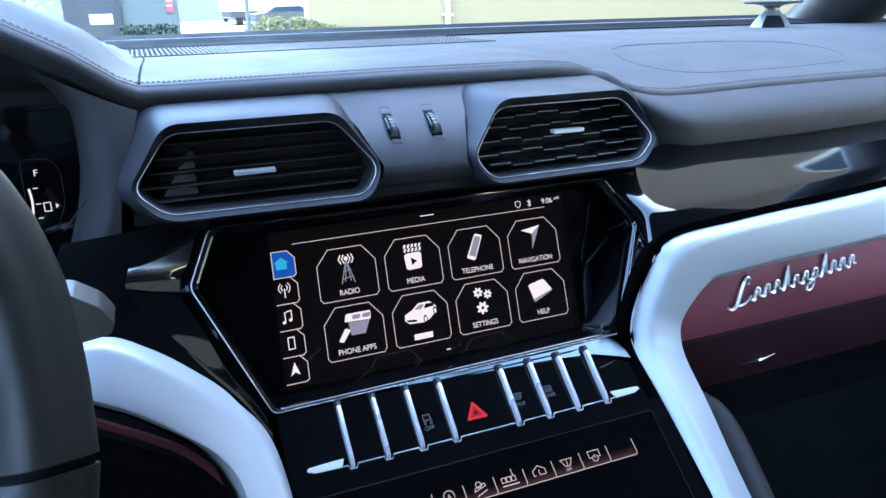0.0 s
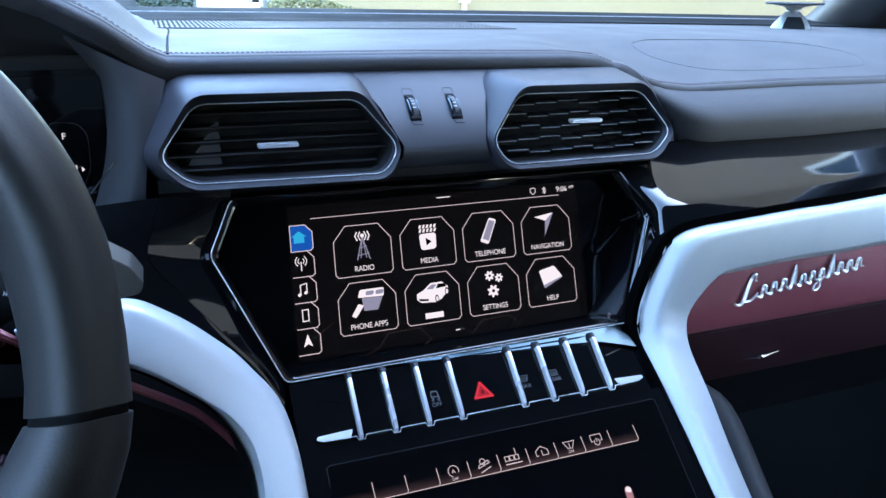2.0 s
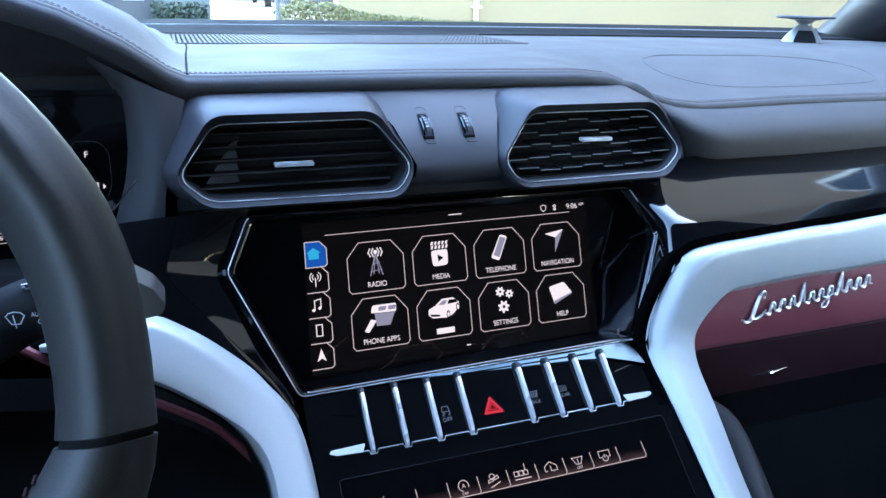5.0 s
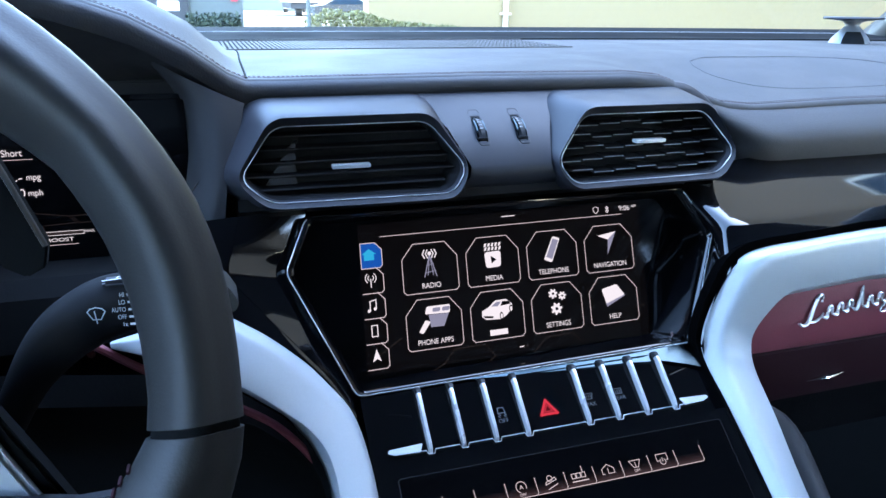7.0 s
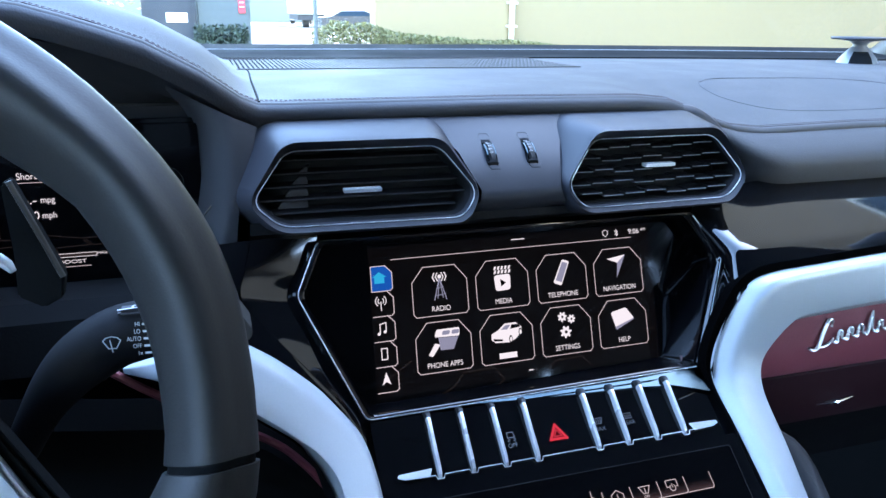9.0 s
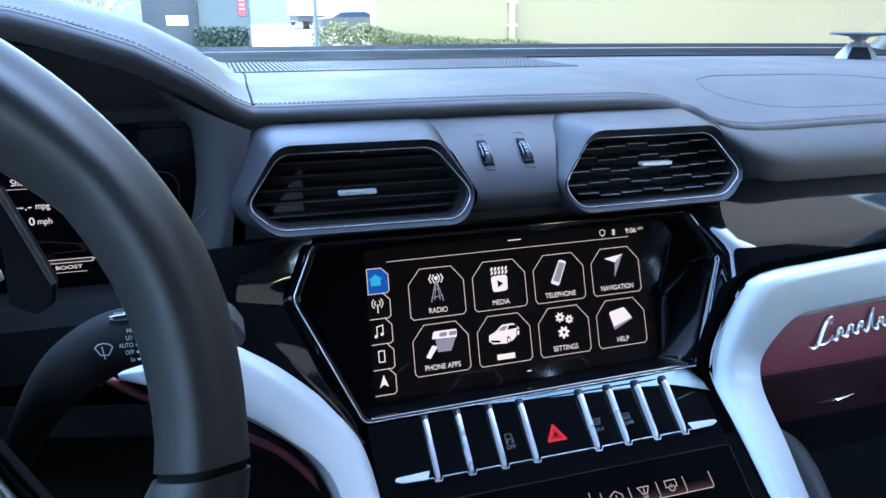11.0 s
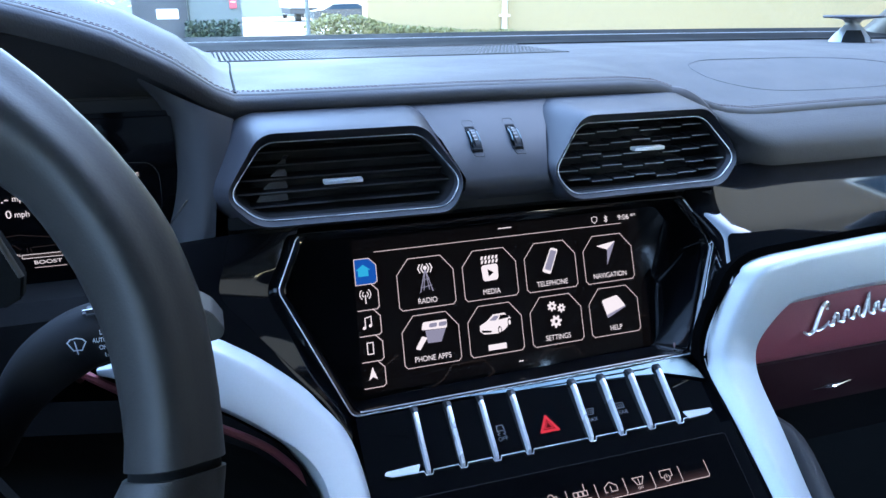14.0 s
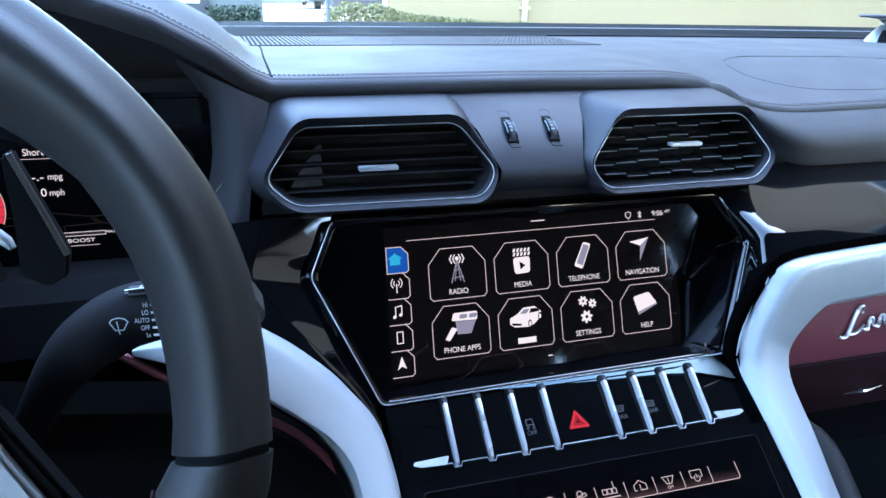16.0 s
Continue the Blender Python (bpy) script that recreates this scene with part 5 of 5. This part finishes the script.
part("neck", loft([circ(0.0088, 0.0265), circ(0.0080, 0.0295), circ(0.0120, 0.0335), circ(0.0300, 0.0362)]), TWEETER, tw)
part("lens_plate", loft([circ(0.0340, 0.0360), circ(0.0352, 0.0374), circ(0.0342, 0.0388)]), SOFT, tw)

# ---- outside ----
GROUND = material("asphalt", (0.10, 0.098, 0.095), 0.9, vary=0.2, grain=30, bump=0.5, coarse=0.6, depth=0.01)
STUCCO = material("stucco_cream", (0.225, 0.168, 0.087), 0.9, vary=0.07, grain=12, bump=0.3, coarse=0.4, depth=0.01)
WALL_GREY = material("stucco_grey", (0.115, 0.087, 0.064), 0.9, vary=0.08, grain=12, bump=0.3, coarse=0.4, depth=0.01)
LEAF = material("hedge_leaf", (0.125, 0.115, 0.040), 0.6, vary=0.5, grain=30, bump=0.0, coarse=6)
LEAF_DARK = material("shrub_leaf", (0.024, 0.036, 0.020), 0.6, vary=0.5, grain=30, bump=0.0, coarse=6)
STEEL = material("weathered_steel", (0.018, 0.019, 0.022), 0.6, vary=0.15, grain=40, bump=0.2, coarse=3)
FENCE = material("grey_painted_block", (0.085, 0.094, 0.088), 0.85, vary=0.1, grain=20, bump=0.3, coarse=1)
WHITE = material("white_paint", (0.54, 0.54, 0.52), 0.5, vary=0.04, grain=20, bump=0.05, coarse=1)
CARPAINT = material("dark_car_paint", (0.03, 0.035, 0.04), 0.25, vary=0.05, bump=0.0, coat=0.6)
ORANGE = material("orange_paint", (0.55, 0.16, 0.04), 0.5, vary=0.05, bump=0.0)
REDSIGN = material("red_sign", (0.42, 0.018, 0.032), 0.5, vary=0.05, bump=0.0)
GALV = material("white_pipe", (0.42, 0.37, 0.27), 0.5, vary=0.06, bump=0.05)
WINDOW = material("dark_window_glass", (0.010, 0.022, 0.036), 0.08, vary=0.1, bump=0.0, spec=0.25)
TYRE = material("tyre_rubber", (0.015, 0.015, 0.015), 0.8, vary=0.1, bump=0.1)

g = part("ground", box((-400, -400, -0.2), (400, 400, 0.0)), GROUND)
tagged(g, "grey asphalt car park ground", "ground", kind="structure")
w = part("wall_front", box((2.98, 14.0, 0.0), (40, 14.5, 15.6), 0.02), STUCCO)
tagged(w, "shaded pale cream stucco building wall", "wall", kind="structure")
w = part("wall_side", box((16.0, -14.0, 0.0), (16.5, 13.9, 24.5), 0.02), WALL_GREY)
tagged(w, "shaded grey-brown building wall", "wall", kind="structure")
# out of view; added to cut sky light through the driver's window
w = part("driver_side_light_block", box((-7.5, -14.0, 0.0), (-7.0, 7.0, 3.5), 0.02), FENCE)
tagged(w, "unseen grey wall added to dim the driver's window", "wall", kind="structure")


def house_window(y, z, w, h):
    t = thing("window_1", "dark blue window with a pale frame in the side wall", "window", kind="structure")
    part("pane", box((15.93, y - w, z - h), (15.98, y + w, z + h), 0.01), WINDOW, t)
    for lo, hi in (((y - w - 0.12, z - h - 0.12), (y + w + 0.12, z - h)), ((y - w - 0.12, z + h), (y + w + 0.12, z + h + 0.12)), ((y - w - 0.12, z - h), (y - w, z + h)), ((y + w, z - h), (y + w + 0.12, z + h))):
        part("window_frame", box((15.88, lo[0], lo[1]), (16.0, hi[0], hi[1]), 0.01), WHITE, t)


house_window(8.7, 12.0, 0.65, 1.4)
house_window(8.7, 8.7, 0.65, 1.4)
pipe = thing("downpipe", "pale downpipe fixed to the cream wall", "pipe")
part("pipe", tube([(5.80, 13.92, 0.0), (5.80, 13.92, 8.0)], 0.06, 10), GALV, pipe)
for z in (0.9, 1.35, 3.5, 6.0):
    part("bracket", box((5.70, 13.85, z), (5.90, 14.0, z + 0.05), 0.005), GALV, pipe)


def foliage(name, label, centre_fn, count, size, mat, seed, category="hedge"):
    rnd = random.Random(seed)
    verts, faces = [], []
    for i in range(count):
        p = Vector(centre_fn(rnd))
        a = Vector((rnd.gauss(0, 1), rnd.gauss(0, 1), rnd.gauss(0, 1))).normalized()
        b = a.cross(Vector((rnd.gauss(0, 1), rnd.gauss(0, 1), rnd.gauss(0, 1)))).normalized()
        s = size * rnd.uniform(0.6, 1.3)
        k = len(verts)
        verts += [p - a * s, p + b * s * 0.45, p + a * s, p - b * s * 0.45]
        faces += [(k, k + 1, k + 2), (k, k + 2, k + 3)]
    me = bpy.data.meshes.new(name)
    me.from_pydata([tuple(v) for v in verts], [], faces)
    me.materials.append(mat)
    return tagged(new(name, me), label, category, kind="stuff")


def hedge_place(rnd):
    x = rnd.uniform(1.7, 7.6)
    top = along([(1.7, 0.80), (2.1, 0.98), (2.7, 0.98), (3.2, 0.80), (4.4, 0.70), (5.5, 0.66), (6.4, 0.60), (7.2, 0.52), (7.6, 0.4)], x)[0] + 0.06 * noise.noise((x * 2.2, 3.1, 0)) + 0.03 * noise.noise((x * 9, 1.1, 0))
    return x, 13.45 + rnd.uniform(-0.35, 0.35), top * rnd.uniform(0.12, 1.0) ** 0.5


foliage("hedge", "low loose green hedge along the cream wall", hedge_place, 16000, 0.035, LEAF, 3)
foliage("shrub", "dark green shrubs before the grey block wall", lambda r: (r.uniform(-0.3, 0.30), 8.75 + r.uniform(-0.2, 0.15), r.uniform(0.1, 1.0) ** 0.6 * (0.96 + 0.05 * math.sin(r.random() * 9))), 4000, 0.03, LEAF_DARK, 5, "shrub")
foliage("tree_crown", "sparse green tree foliage beyond the car park", lambda r: (-3.6 + r.gauss(0, 0.9), 20 + r.gauss(0, 0.8), 2.4 + r.gauss(0, 0.7)), 5000, 0.09, LEAF, 7, "tree")

bin_ = thing("utility_cabinet", "dark steel utility cabinet with a pale plate", "cabinet")
part("body", box((-0.86, 9.0, 0.0), (-0.26, 9.6, 1.75), 0.02), STEEL, bin_)
part("door", box((-0.80, 8.985, 0.10), (-0.32, 9.0, 1.65), 0.01), STEEL, bin_)
part("plate", box((-0.60, 8.970, 1.02), (-0.36, 8.985, 1.13), 0.005), WHITE, bin_, "pale blank plate")
blk = thing("block_wall", "low grey painted block wall with a red sign", "wall")
part("body", box((-0.26, 9.1, 0.0), (0.36, 9.35, 1.90), 0.02), FENCE, blk)
sign = part("sign", box((0.225, 9.07, 1.13), (0.305, 9.10, 1.36), 0.005), REDSIGN, blk, "red sign with white bars")
for z in (1.30, 1.25, 1.20):
    part("sign_bar", box((0.238, 9.064, z), (0.292, 9.07, z + 0.010)), WHITE, sign)
post = thing("sign_post", "thin grey steel post at the car park edge", "post")
part("post", tube([(1.55, 12.0, 0.0), (1.55, 12.0, 3.0)], 0.035, 8), FENCE, post)
part("foot", tube([(1.55, 12.0, 0.0), (1.55, 12.0, 0.04)], 0.09, 10), FENCE, post)


def car(name, label, at, body_mat, length=4.6, height=1.42, turn=0.0):
    c = thing(name, label, "car")
    m = Matrix.Translation(at) @ Matrix.Rotation(turn, 4, "Z")
    prof = [(-0.5, 0.30), (-0.49, 0.62), (-0.36, 0.68), (-0.22, 0.97), (0.12, 1.0), (0.30, 0.72), (0.46, 0.62), (0.5, 0.42), (0.49, 0.22), (-0.48, 0.22)]
    b = loft([[(p * length, y, q * height * (1 if abs(y) < 0.8 or q < 0.7 else 0.97)) for p, q in prof] for y in (-0.88, -0.80, 0.80, 0.88)])
    b.transform(m)
    part("body", b, body_mat, c)
    for s in (-1, 1):
        g2 = prism([(p * length, s * 0.885, q * height) for p, q in ((-0.30, 0.70), (-0.20, 0.92), (0.10, 0.94), (0.24, 0.72))], (0, s * 0.01, 0))
        g2.transform(m)
        part("window", g2, WINDOW, c)
    for p in (-0.31, 0.31):
        for s in (-1, 1):
            t = loft([[(p * length + r * math.cos(k * math.tau / 20), s * y, 0.32 + r * math.sin(k * math.tau / 20)) for k in range(20)] for y, r in ((0.72, 0.32), (0.90, 0.32), (0.92, 0.28))])
            t.transform(m)
            part("wheel", t, TYRE, c)
    return c


car("parked_car", "dark grey saloon parked far off", (8.4, 45.0, 0.0), CARPAINT, 4.3, 1.22, radians(6))
car("parked_car", "white hatchback parked far off beside a van", (8.2, 68.0, 0.0), WHITE, 4.0, 1.5, radians(80))
van = thing("box_truck", "white box truck with an orange corner far off", "truck")
part("cargo_box", box((5.9, 52.0, 0.9), (11.2, 58.0, 4.2), 0.05), WHITE, van)
part("corner_post", box((11.2, 51.9, 0.5), (11.7, 58.0, 4.2), 0.03), ORANGE, van, "orange corner post")
part("chassis", box((6.0, 52.2, 0.5), (11.2, 57.8, 0.9), 0.03), STEEL, van)
for x in (6.6, 10.6):
    part("wheel", tube([(x - 0.2, 53.0, 0.45), (x + 0.2, 53.0, 0.45)], 0.45, 16, up=(0, 1, 0)), TYRE, van)
fb = part("far_building", box((-30, 75, 0.0), (12, 76, 9.0), 0.05), FENCE)
tagged(fb, "pale far building across the car park", "building", kind="structure")
